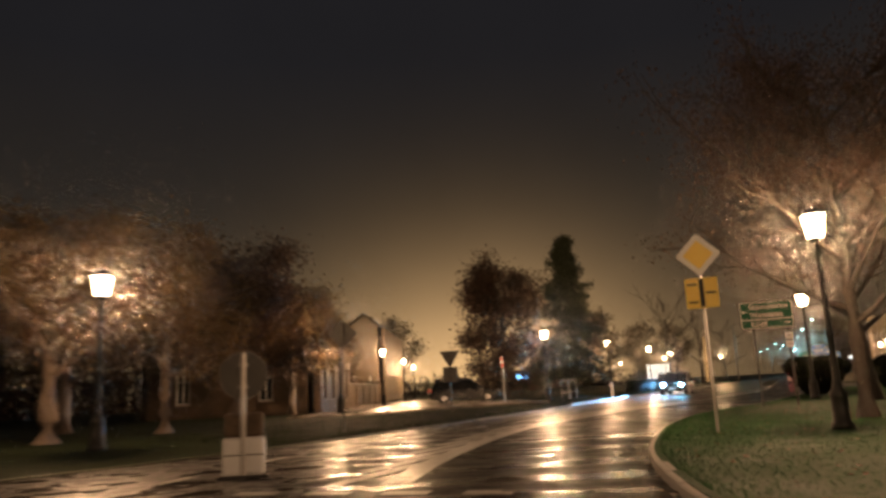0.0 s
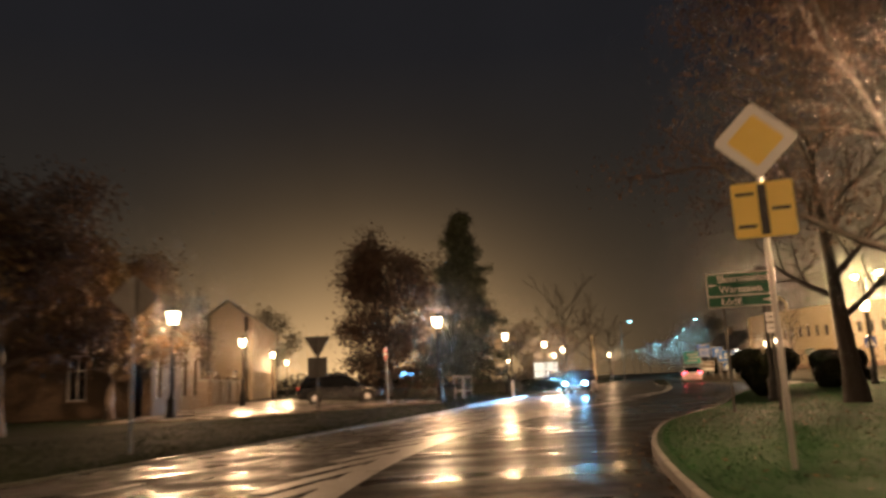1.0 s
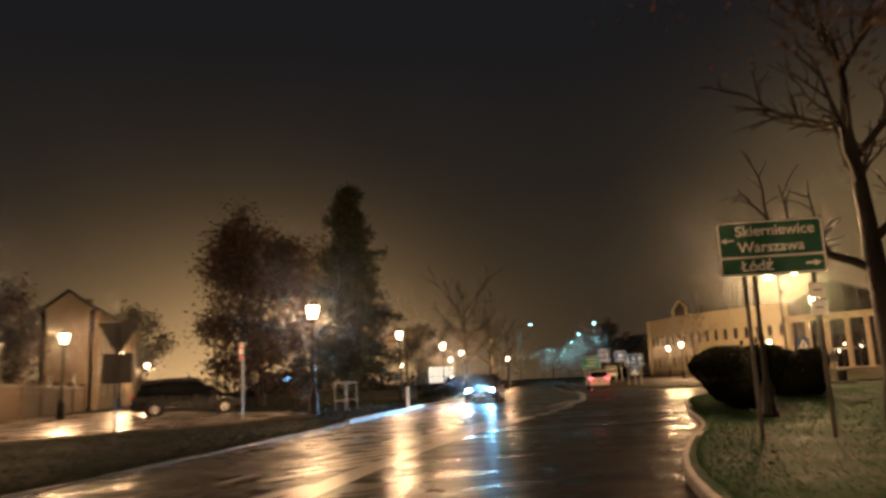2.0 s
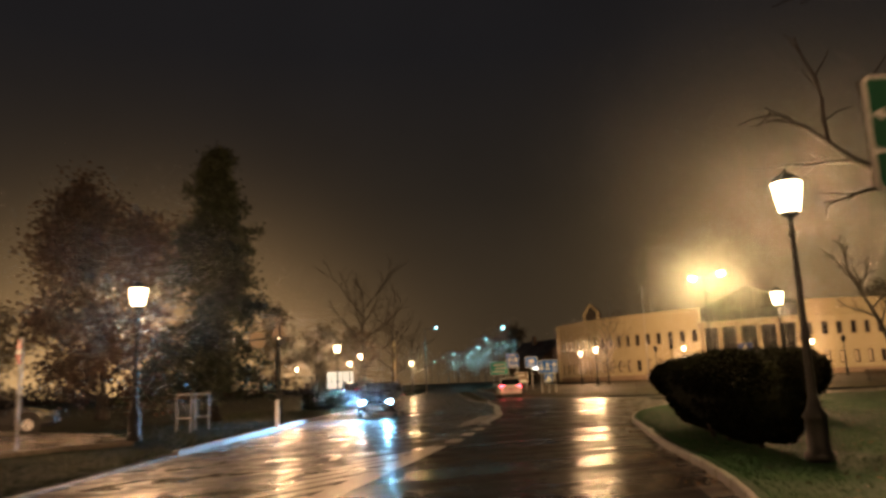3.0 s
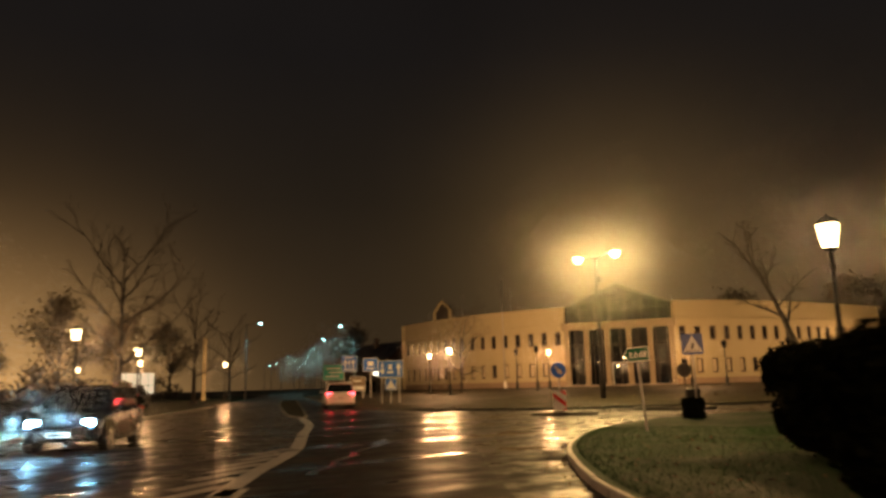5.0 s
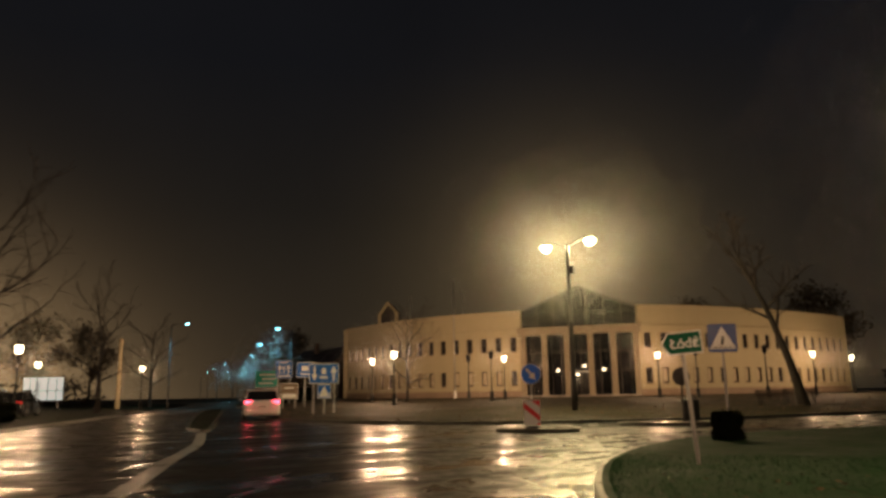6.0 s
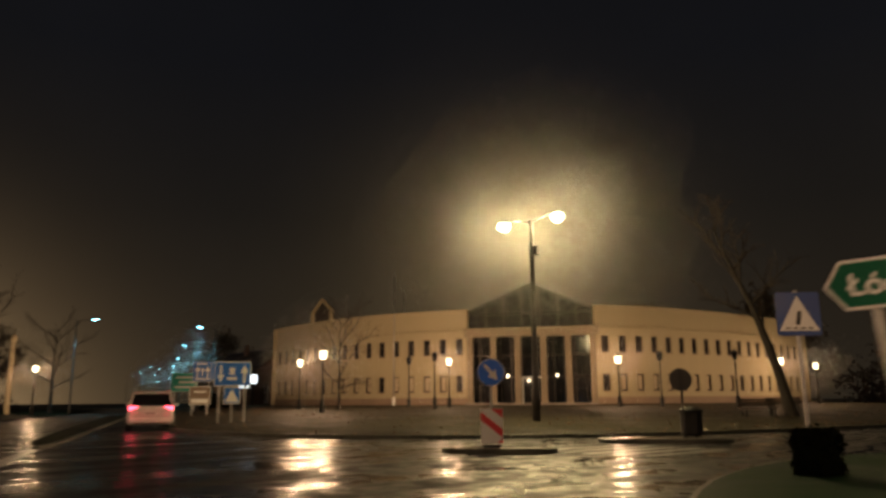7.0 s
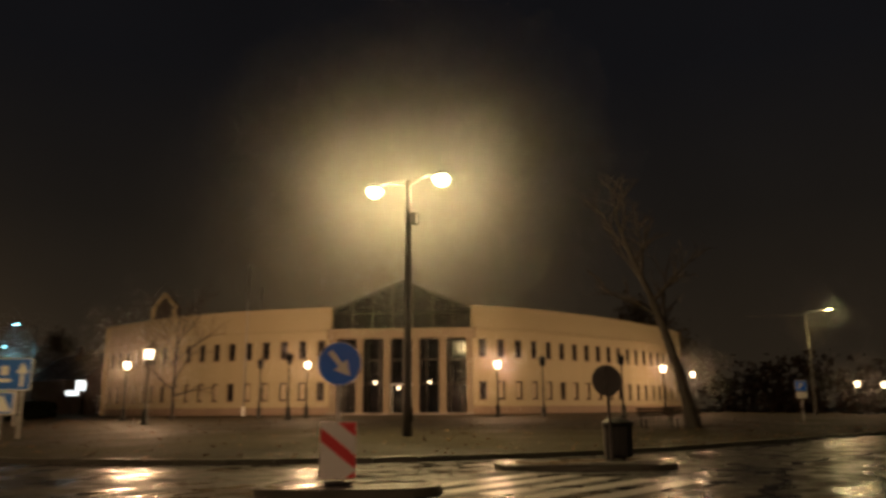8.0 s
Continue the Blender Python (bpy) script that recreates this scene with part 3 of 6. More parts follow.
# ---- lamps ----
def lantern(x, y, ground, top=3.8, lit=True):
    """An old-style park lantern: cast-iron post, hexagonal glass that widens upwards, cap and finial. top: the glass's middle."""
    h = top - ground
    ob = thing("street_lantern", (x, y, ground), random.uniform(0, 60), "black cast-iron street lantern with a glowing hexagonal glass", "street lamp", "old-style street lanterns")
    part("post", turned([(0.19, 0), (0.19, 0.10), (0.15, 0.14), (0.14, 0.55), (0.16, 0.60), (0.10, 0.70), (0.062, 0.86), (0.052, 1.6), (0.068, 1.63), (0.068, 1.69), (0.048, 1.74), (0.040, h - 0.62), (0.065, h - 0.58), (0.040, h - 0.53), (0.035, h - 0.33)], 14), IRON, ob, smooth=True)
    bm = turned([(0.132, h - 0.25), (0.158, h - 0.21), (0.220, h + 0.17)], 6)
    part("glass", bm, LANTERN_GLOW if lit else DARK_GLASS, ob, "glowing warm white lantern glass" if lit else "unlit lantern glass").visible_shadow = False
    part("collar", turned([(0.035, h - 0.34), (0.142, h - 0.275), (0.142, h - 0.252)], 6), IRON, ob)
    part("cap", turned([(0.234, h + 0.173), (0.234, h + 0.19), (0.15, h + 0.27), (0.07, h + 0.32), (0.035, h + 0.34), (0.004, h + 0.40)], 6), IRON, ob)
    for k in range(6):
        a = 2 * math.pi * k / 6
        part("rib", rod(bmesh.new(), (0.158 * math.cos(a), 0.158 * math.sin(a), h - 0.215), (0.224 * math.cos(a), 0.224 * math.sin(a), h + 0.175), 0.006, sides=5), IRON, ob).visible_shadow = False
    return ob


# first three are unseen, added behind the start to brighten the sign faces
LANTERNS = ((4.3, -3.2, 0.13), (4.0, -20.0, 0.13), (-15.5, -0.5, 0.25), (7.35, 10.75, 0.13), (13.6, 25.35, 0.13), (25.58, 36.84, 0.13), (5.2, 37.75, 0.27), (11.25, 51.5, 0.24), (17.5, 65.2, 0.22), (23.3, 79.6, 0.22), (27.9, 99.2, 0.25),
            (-7.1, 13.2, 0.25), (-4.95, 31.8, 0.3), (-4.65, 47.7, 0.3), (-4.6, 64.6, 0.3), (-5.0, 84.2, 0.3), (37.6, 105.6, 0.12), (26, 118.6, 0.25), (10.7, 96.3, 0.3),
            (49.7, 86.2, 0.5), (45.4, 77.0, 0.45), (56.8, 78.2, 0.6), (64.5, 69.4, 0.6), (76.7, 63.4, 0.5), (87.6, 65, 0.6), (94.3, 53.9, -0.04), (99.5, 52.6, -0.04))
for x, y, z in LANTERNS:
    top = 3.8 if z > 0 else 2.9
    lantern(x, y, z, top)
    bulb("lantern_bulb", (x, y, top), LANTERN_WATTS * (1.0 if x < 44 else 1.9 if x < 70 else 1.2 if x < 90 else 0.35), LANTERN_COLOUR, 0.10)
for x, y in ((55.5, 81), (53.4, 76), (65.2, 66.6), (67.5, 62.5)):
    lantern(x, y, 0.55, 3.9, False)


def twin_lamp(x, y, ground):
    """The tall twin street lamp of the junction."""
    ob = thing("twin_street_lamp", (x, y, ground), 0, "tall dark steel street lamp with two glowing heads", "street lamp")
    h = 7.75
    part("post", turned([(0.14, 0), (0.14, 1.1), (0.11, 1.18), (0.095, 4.0), (0.08, h - 0.9), (0.07, h - 0.3)], 14), SIGNBACK, ob, "dark painted steel post", smooth=True)
    part("door", box(bmesh.new(), (0.14, 0.02, 0.4), (0, -0.138, 0.6), (0, 0, 0), 0.006), IRON, ob)
    for dx, dy in ((1.0, 2.25), (1.25, -0.3)):
        d = Vector((dx, dy, 0))
        u = d.normalized()
        arm = part("arm", rod(rod(bmesh.new(), (0, 0, h - 0.45), (d.x * 0.55, d.y * 0.55, h - 0.02), 0.04, 0.035), (d.x * 0.55, d.y * 0.55, h - 0.02), (d.x * 0.9, d.y * 0.9, h + 0.06), 0.035, 0.03), IRON, ob)
        turn = math.degrees(math.atan2(u.y, u.x))
        part("head", boxes(((0.52, 0.28, 0.10), (-0.06, 0, 0.10), (0, -6, 0), 0.04)), IRON, arm, at=pose(d.x, d.y, h + 0.03, 0, 0, turn))
        part("diffuser", turned([(0.06, -0.27), (0.17, -0.22), (0.25, -0.10), (0.27, 0.0), (0.20, 0.06)], 16), TWIN_GLOW, arm, "glowing yellowish lamp glass", at=pose(d.x, d.y, h + 0.03, 0, 0, turn)).visible_shadow = False
        bulb("sodium_bulb", (x + d.x, y + d.y, ground + h - 0.12), TWIN_WATTS, TWIN_COLOUR, 0.2)
    part("cable_box", box(bmesh.new(), (0.24, 0.18, 0.34), (0.1, -0.16, h - 1.5), (0, 0, 12), 0.02), SIGNBACK, ob)
    return ob


twin_lamp(41.45, 57.6, 0.34)


def led_lamp(x, y, turn, h=9.0, watts=0, glow=LED_GLOW, label="tall slim street lamp with a cold white head"):
    ob = thing("led_street_lamp" if glow is LED_GLOW else "sodium_street_lamp", (x, y, -0.04), turn, label, "street lamp", "far street lamps")
    part("post", turned([(0.12, 0), (0.10, 0.5), (0.055, h - 0.1)], 10), SIGNBACK, ob, smooth=True)
    arm = part("arm", rod(bmesh.new(), (0, 0, h - 0.15), (1.3, 0, h), 0.03), SIGNBACK, ob)
    part("head", boxes(((0.55, 0.22, 0.07), (1.6, 0, h + 0.03), (0, -4, 0), 0.02)), SIGNBACK, arm)
    part("led_panel", boxes(((0.46, 0.19, 0.05), (1.6, 0, h - 0.025), (0, -4, 0), 0.012)), glow, arm, "glowing lamp panel").visible_shadow = False
    if watts:
        c, s = math.cos(radians(turn)), math.sin(radians(turn))
        beam("led_beam", (x + 1.6 * c, y + 1.6 * s, h - 0.1), (x + 1.9 * c, y + 1.9 * s, 0), watts, LED_COLOUR, 105, 0.15)
    return ob


for x, y, t, w in ((43.4, 115.5, -22, 1), (57.4, 115.2, 158, 1), (67.6, 141.5, 158, 1), (80.6, 173, 158, 1), (93, 203, 158, 1), (87.2, 210, -22, 1), (106, 233, 158, 0), (100.4, 249.5, -22, 0), (119, 262, 158, 0), (108.6, 276, -22, 0), (112.4, 260, 158, 0), (131, 292, 158, 0), (133, 307, -22, 0), (123.2, 273, 158, 0), (143, 330, 158, 0), (98.5, 224, 158, 0)):
    led_lamp(x, y, t, watts=LED_WATTS if w else 0)
far_lamp = led_lamp(85.93, 55.6, -80, 8.2, 0, TWIN_GLOW, "tall slim street lamp with a warm yellow head")
part("span_arm", rod(bmesh.new(), (0, 0, 7.9), (-4.3, 0, 8.0), 0.025, sides=6), SIGNBACK, far_lamp)
bulb("junction_bulb", (86.21, 54.03, 7.9), LANTERN_WATTS * 1.4, TWIN_COLOUR, 0.2)


# ---- signs ----
def post(parent, h, r=0.03, material=ZINC, x=0.0, y=0.035, name="post"):
    bm = rod(bmesh.new(), (x, y, 0), (x, y, h), r, sides=12)
    return part(name, bm, material, parent)


def back_to_back(parent, name, outline, face, z, label="", thick=0.012):
    """A sign plate with a coloured face and a grey back, its middle at height z."""
    board = part(name, plate(outline, thick), SIGNBACK, parent, label, at=pose(0, -0.012, z))
    part("face", plate([(x * 0.995, zz * 0.995) for x, zz in outline], 0.003), face, board, at=pose(0, -0.004, 0))
    return board


def priority_sign():
    s = thing("priority_road_sign", (5.38, 11.41, 0.12), -24, "yellow and white diamond priority sign above a yellow junction plate", "road sign")
    post(s, 3.62)
    d = part("diamond", plate(turned_shape(rounded(0.60, 0.60, 0.05), 45), 0.012), SIGNBACK, s, at=pose(0, -0.012, 3.34))
    part("white_border", plate(turned_shape(rounded(0.595, 0.595, 0.05), 45), 0.003), WHITE, d, "white reflective border", at=pose(0, -0.004, 0))
    part("yellow_field", plate(turned_shape(rounded(0.40, 0.40, 0.03), 45), 0.003), YELLOW, d, "yellow reflective field", at=pose(0, -0.008, 0))
    b = part("junction_plate", plate(rounded(0.60, 0.58, 0.03), 0.012), SIGNBACK, s, at=pose(0, -0.012, 2.60))
    part("yellow_field", plate(rounded(0.595, 0.575, 0.03), 0.003), YELLOW, b, "yellow reflective field", at=pose(0, -0.004, 0))
    part("main_road_bar", plate(rounded(0.085, 0.53, 0.005), 0.003), BLACK, b, at=pose(0.0, -0.008, 0))
    for x, z in ((-0.17, 0.17), (-0.17, -0.17), (0.17, 0.0)):
        part("side_road_bar", plate(rounded(0.18, 0.035, 0.004), 0.003), BLACK, b, at=pose(x, -0.008, z))
    for z in (2.45, 2.75, 3.2, 3.48):
        part("clamp", boxes(((0.10, 0.05, 0.03), (0, 0.03, z), (0, 0, 0), 0.006)), ZINC, s)


priority_sign()


def arrow_shape(length, way=1):
    w = length * 0.13
    pts = [(-length / 2, w / 2), (-length / 2, -w / 2), (length * 0.05, -w / 2), (length * 0.05, -w * 1.7), (length / 2, 0), (length * 0.05, w * 1.7), (length * 0.05, w / 2)]
    return pts if way > 0 else [(-x, z) for x, z in pts][::-1]


def direction_sign():
    s = thing("direction_sign", (9.78, 21.15, 0.13), -24, "green direction sign with white lettering on two steel posts", "road sign")
    w, h = 1.53, 0.83
    top = 3.24
    board = part("board", plate(rounded(w, h, 0.05), 0.02), SIGNBACK, s, at=pose(w / 2 - 0.1, -0.02, top - h / 2))
    part("white_border", plate(rounded(w - 0.01, h - 0.01, 0.05), 0.003), WHITE, board, at=pose(0, -0.004, 0))
    for z, hh in ((0.135, 0.51), (-0.27, 0.24)):
        part("green_field", plate(rounded(w - 0.06, hh, 0.035), 0.003), GREEN, board, "green reflective field", at=pose(0, -0.008, z))
    word("Skierniewice", 0.225, WHITE, board, -0.50, 0.19, y=-0.012)
    word("Warszawa", 0.225, WHITE, board, -0.48, -0.06, y=-0.012)
    word("Łódź", 0.225, WHITE, board, -0.46, -0.345, y=-0.012)
    part("arrow", plate(arrow_shape(0.20, -1), 0.003), WHITE, board, at=pose(-0.63, -0.012, 0.13))
    part("arrow", plate(arrow_shape(0.22, 1), 0.003), WHITE, board, at=pose(0.58, -0.012, -0.27))
    post(s, top, 0.032, SIGNBACK, x=0.24)
    post(s, top, 0.032, SIGNBACK, x=1.24)
    for z in (2.14, 1.88):
        notice = part("small_plate", plate(rounded(0.23, 0.22, 0.02), 0.008), SIGNBACK, s, at=pose(1.24, -0.012, z))
        part("face", plate(rounded(0.225, 0.215, 0.02), 0.003), WHITE, notice, "white plate with an unreadable black line", at=pose(0, -0.004, 0))
        part("bar", plate(rounded(0.12, 0.022, 0.004), 0.002), BLACK, notice, at=pose(0, -0.007, 0))


direction_sign()


def lodz_sign():
    s = thing("pointer_sign", (25.62, 41.42, 0.12), -66, "dark green pointer sign with a white name on a leaning post", "road sign")
    post(s, 1.86, 0.03)
    shape = [(-0.34, 0), (-0.23, 0.165), (0.25, 0.165), (0.25, -0.165), (-0.23, -0.165)]
    shape = [(x + 0.05, z) for x, z in shape]
    b = back_to_back(s, "board", shape, WHITE, 1.72)
    part("green_field", plate([(-0.315, 0), (-0.218, 0.145), (0.23, 0.145), (0.23, -0.145), (-0.218, -0.145)], 0.003), GREEN, b, "green reflective field", at=pose(0.05, -0.008, 0))
    word("Łódź", 0.20, WHITE, b, -0.15, -0.07, y=-0.012)
    s.matrix_world = s.matrix_world @ pose(0, 0, 0, 0, -4.0, 0)
    part("cap", turned([(0.034, 1.86), (0.03, 1.88)], 10), TRIM, s, at=pose(0, 0.035, 0))


lodz_sign()


def crossing_sign():
    s = thing("pedestrian_crossing_sign", (31.2, 44.2, 0.12), -46, "dark blue square crossing sign with a white triangle", "road sign")
    post(s, 2.5, 0.03)
    b = back_to_back(s, "board", rounded(0.62, 0.62, 0.04), NAVY, 2.16, "dark blue reflective plate")
    part("white_triangle", plate([(-0.28, -0.24), (0.28, -0.24), (0, 0.26)], 0.003), WHITE, b, at=pose(0, -0.008, 0))
    part("dark_bar", plate(rounded(0.06, 0.20, 0.02), 0.003), BLACK, b, at=pose(0, -0.012, -0.06, 0, 12))
    for k in range(4):
        part("dark_bar", plate(rounded(0.07, 0.022, 0.004), 0.003), BLACK, b, at=pose(-0.16 + 0.105 * k, -0.012, -0.205))


crossing_sign()


def keep_right(place, turn):
    s = thing("keep_right_sign", place, turn, "round blue arrow sign above a red and white striped board", "road sign")
    post(s, 1.62, 0.03)
    b = back_to_back(s, "disc", disc(0.30), BLUE, 1.60, "blue reflective disc")
    part("white_ring", plate(disc(0.297), 0.002), WHITE, b, at=pose(0, -0.0045, 0))
    part("blue_field", plate(disc(0.288), 0.003), BLUE, b, at=pose(0, -0.008, 0))
    part("arrow", plate(turned_shape([(-0.21, 0.035), (-0.21, -0.035), (0.02, -0.035), (0.02, -0.115), (0.22, 0), (0.02, 0.115), (0.02, 0.035)], -50), 0.003), WHITE, b, at=pose(0, -0.012, 0))
    w, h = 0.48, 0.74
    board = part("striped_board", plate(rounded(w, h, 0.02), 0.03), WHITE, s, "white board with red diagonal stripes", at=pose(0, -0.06, 0.45))
    side, top = w / 2 - 0.008, h / 2 - 0.008
    for strip in ([(-0.01, top), (side, top - 0.19), (side, top)], [(-side, 0.30), (-side, 0.12), (side, -0.25), (side, -0.07)], [(0.10, -top), (side, -top), (side, -0.27)]):
        part("red_stripe", plate(strip, 0.003), RED, board, at=pose(0, -0.004, 0))
    part("foot", boxes(((0.36, 0.26, 0.06), (0, 0, 0.03), (0, 0, 0), 0.02)), TRIM, s)


keep_right((32.44, 51.37, 0.105), -44)


def island_post(place, turn):
    """Seen from its back: a round plate over a plastic bollard."""
    s = thing("bollard_sign", place, turn, "grey back of a round sign above a pale plastic bollard", "road sign")
    part("disc", plate(disc(0.36), 0.012), SIGNBACK, s, "bare grey metal back", at=pose(0, 0, 1.52))
    part("rim", plate([*disc(0.365)], 0.006), ZINC, s, at=pose(0, 0.012, 1.52))
    post(s, 1.86, 0.04, y=-0.045)
    # halves coloured apart to stand for headlights reaching only the lower one
    lower = part("bollard", boxes(((0.62, 0.24, 0.56), (0, 0.10, 0.32), (0, 0, 0), 0.05)), PLASTIC, s, "plastic lower half, coloured pale as if headlit")
    part("groove", boxes(((0.60, 0.245, 0.02), (0, 0.10, 0.34), (0, 0, 0))), SIGNBACK, lower)
    part("upper_half", boxes(((0.58, 0.22, 0.36), (0, 0.10, 0.78), (0, 0, 0), 0.05)), OLD_WALL, s, "plastic upper half, dulled as if above the headlight beam")
    for z in (1.35, 1.68):
        part("clamp", boxes(((0.14, 0.06, 0.035), (0, -0.03, z), (0, 0, 0), 0.008)), ZINC, s)
    part("foot", boxes(((0.74, 0.36, 0.05), (0, 0.06, 0.025), (0, 0, 0), 0.015)), TRIM, s)


island_post((-2.62, 8.62, 0.0), 10)


def bare_back(name, place, turn, h, shapes, label, r=0.03, metal=SIGNBACK):
    s = thing(name, place, turn, label, "road sign")
    post(s, h, r, IRON if name == "mirror_pole" else SIGNBACK, y=-0.035)
    for kind, outline, z in shapes:
        b = part(kind, plate(outline, 0.012), metal, s, at=pose(0, 0, z))
        part("stiffener", boxes(((0.30, 0.02, 0.03), (0, -0.012, 0), (0, 0, 0))), metal, b)
    return s


bare_back("priority_sign_back", (-2.62, 18.2, 0.14), 8, 3.06, [("diamond", turned_shape(rounded(0.6, 0.6, 0.04), 45), 2.70)], "grey metal back of a diamond road sign on a steel post", metal=SIGNBACK)
bare_back("give_way_sign_back", (0.2, 28.6, 0.2), -6, 2.55, [("triangle", [(-0.42, 0.27), (0.42, 0.27), (0.0, -0.46)], 2.25), ("square_plate", rounded(0.62, 0.62, 0.03), 1.55)], "dark back of a give-way sign over a square plate")
bare_back("round_sign_back", (38.6, 50.25, 0.105), -44, 1.78, [("disc", disc(0.30), 1.50)], "dark back of a round road sign on a steel post")
s = thing("no_entry_sign", (2.8, 36.7, 0.22), -77, "round red no-entry sign with a white bar on a pale post", "road sign")
post(s, 2.5, 0.035)
b = back_to_back(s, "disc", disc(0.30), RED, 2.18, "red reflective disc")
part("white_bar", plate(rounded(0.46, 0.11, 0.01), 0.003), WHITE, b, at=pose(0, -0.008, 0))
s = bare_back("mirror_pole", (9.25, 41.1, 0.2), 5, 3.1, [], "dark steel pole with white foot, round and triangular plate backs", 0.04)
part("painted_foot", turned([(0.06, 0), (0.06, 0.80), (0.05, 0.84), (0.043, 0.85)], 14), WHITE, s, "white-painted foot of the pole", at=pose(0, -0.035, 0))
part("arm", rod(bmesh.new(), (0.1, -0.035, 2.85), (-0.85, -0.035, 2.72), 0.022), IRON, s)
b = part("disc", plate(disc(0.25), 0.02), COLUMN, s, "dull cream back of a round plate", at=pose(-0.62, -0.09, 2.66))
part("stiffener", boxes(((0.54, 0.025, 0.05), (0, -0.014, 0.01), (0, -6, 0), 0.004)), IRON, b)
b = part("triangle", plate([(-0.27, -0.22), (0.27, -0.22), (0.0, 0.26)], 0.02), COLUMN, s, "dull cream back of a triangular plate", at=pose(0.05, -0.11, 2.98))
part("stiffener", boxes(((0.05, 0.025, 0.46), (0, -0.014, 0.02), (0, 0, 0), 0.004)), IRON, b)
part("clamp_box", boxes(((0.20, 0.12, 0.22), (0.16, -0.05, 2.66), (0, 0, 0), 0.01)), SIGNBACK, s)


def bin_box(place, turn):
    s = thing("litter_bin", place, turn, "dark green metal litter bin on the island", "litter bin")
    part("body", turned([(0.25, 0.04), (0.28, 0.08), (0.30, 0.62), (0.32, 0.66), (0.30, 0.68)], 12), IRON, s, smooth=False)
    part("lid", turned([(0.31, 0.682), (0.33, 0.70), (0.20, 0.78), (0.04, 0.80)], 12), TRIM, s)
    for k in range(3):
        part("foot", boxes(((0.05, 0.05, 0.05), (0.2 * math.cos(2.1 * k), 0.2 * math.sin(2.1 * k), 0.02), (0, 0, 0))), IRON, s)


bin_box((39.2, 50.35, 0.105), 0)



def far_sign(name, place, turn, w, h, z, face, label, legs=2, marks=(), arrows=()):
    s = thing(name, place, turn, label, "road sign", "far road signs")
    b = back_to_back(s, "board", rounded(w, h, 0.06), WHITE, z)
    part("field", plate(rounded(w - 0.07, h - 0.07, 0.05), 0.003), face, b, at=pose(0, -0.009, 0))
    for x, long in arrows:
        part("arrow", plate([(x + ax, az) for ax, az in turned_shape(arrow_shape(abs(long)), 90 if long > 0 else -90)], 0.003), WHITE, b, at=pose(0, -0.014, 0))
    for x, zz, ww, hh in marks:
        part("bar", plate(rounded(ww, hh, 0.02), 0.003), WHITE, b, at=pose(x, -0.014, zz))
    for k in range(legs):
        post(s, z + h / 2, 0.05, x=0 if legs == 1 else (k - 0.5) * w * 0.7)
    return s


far_sign("green_direction_sign", (51.5, 109.0, 0.05), -26, 2.4, 1.75, 2.9, TEAL, "large green direction sign on steel posts beside the far road", marks=((0, 0.45, 1.6, 0.18), (0.2, 0.0, 1.4, 0.18), (-0.1, -0.45, 1.5, 0.18)))
far_sign("blue_lane_sign", (50.0, 102.2, 0.3), -26, 1.6, 1.7, 3.4, FAR_BLUE, "blue lane sign with white arrows", marks=((0, -0.62, 1.2, 0.14), (-0.1, 0.66, 0.9, 0.12)), arrows=((-0.42, 1.0), (0.0, 0.8), (0.42, 1.0)))
far_sign("blue_lane_sign", (43.2, 85.4, 0.3), -26, 1.25, 1.1, 2.75, FAR_BLUE, "blue sign with a white pictogram beside the far road", 1, marks=((0, 0.1, 0.5, 0.35), (0, -0.3, 0.7, 0.1)))
far_sign("wide_lane_sign", (36.1, 70.2, 0.15), -30, 1.55, 1.05, 2.15, FAR_BLUE, "wide blue lane sign with white arrows", marks=((-0.02, -0.2, 0.42, 0.12), (-0.02, 0.12, 0.22, 0.3)), arrows=((-0.5, -0.75), (0.5, 0.8)))
s = far_sign("far_crossing_sign", (36.0, 70.0, 0.15), -30, 0.72, 0.72, 1.22, FAR_BLUE, "blue plate with a white triangle below the wide lane sign", 1)
part("white_triangle", plate([(-0.30, -0.27), (0.30, -0.27), (0, 0.28)], 0.003), WHITE, s, at=pose(0, -0.032, 1.22))
far_sign("advertising_board", (41.2, 84.0, 0.3), -26, 1.25, 1.1, 1.2, PLINTH, "brown and white advertising board by the road", marks=((0, -0.32, 1.0, 0.26), (0, 0.22, 0.7, 0.1)))


# ---- trees, shrubs, grass ----
def tube(bm, pts, radii, sides=7):
    rings = []
    for k, (p, r) in enumerate(zip(pts, radii)):
        way = (pts[min(k + 1, len(pts) - 1)] - pts[max(k - 1, 0)]).normalized()
        q = way.to_track_quat("Z", "Y")
        rings.append([bm.verts.new(p + q @ Vector((r * math.cos(2 * math.pi * j / sides), r * math.sin(2 * math.pi * j / sides), 0))) for j in range(sides)])
    for lo, hi in zip(rings, rings[1:]):
        for j in range(sides):
            bm.faces.new((lo[j], lo[(j + 1) % sides], hi[(j + 1) % sides], hi[j]))
    bm.faces.new(rings[-1])


def grow(rnd, start, way, length, r, droop=0.0, bend=0.16, n=5):
    pts, radii, d = [start.copy()], [r], way.normalized()
    for k in range(n):
        d = (d + Vector((rnd.uniform(-bend, bend), rnd.uniform(-bend, bend), rnd.uniform(-bend, bend) - droop))).normalized()
        pts.append(pts[-1] + d * length / n)
        radii.append(r * (1 - 0.80 * (k + 1) / n) + 0.004)
    return pts, radii


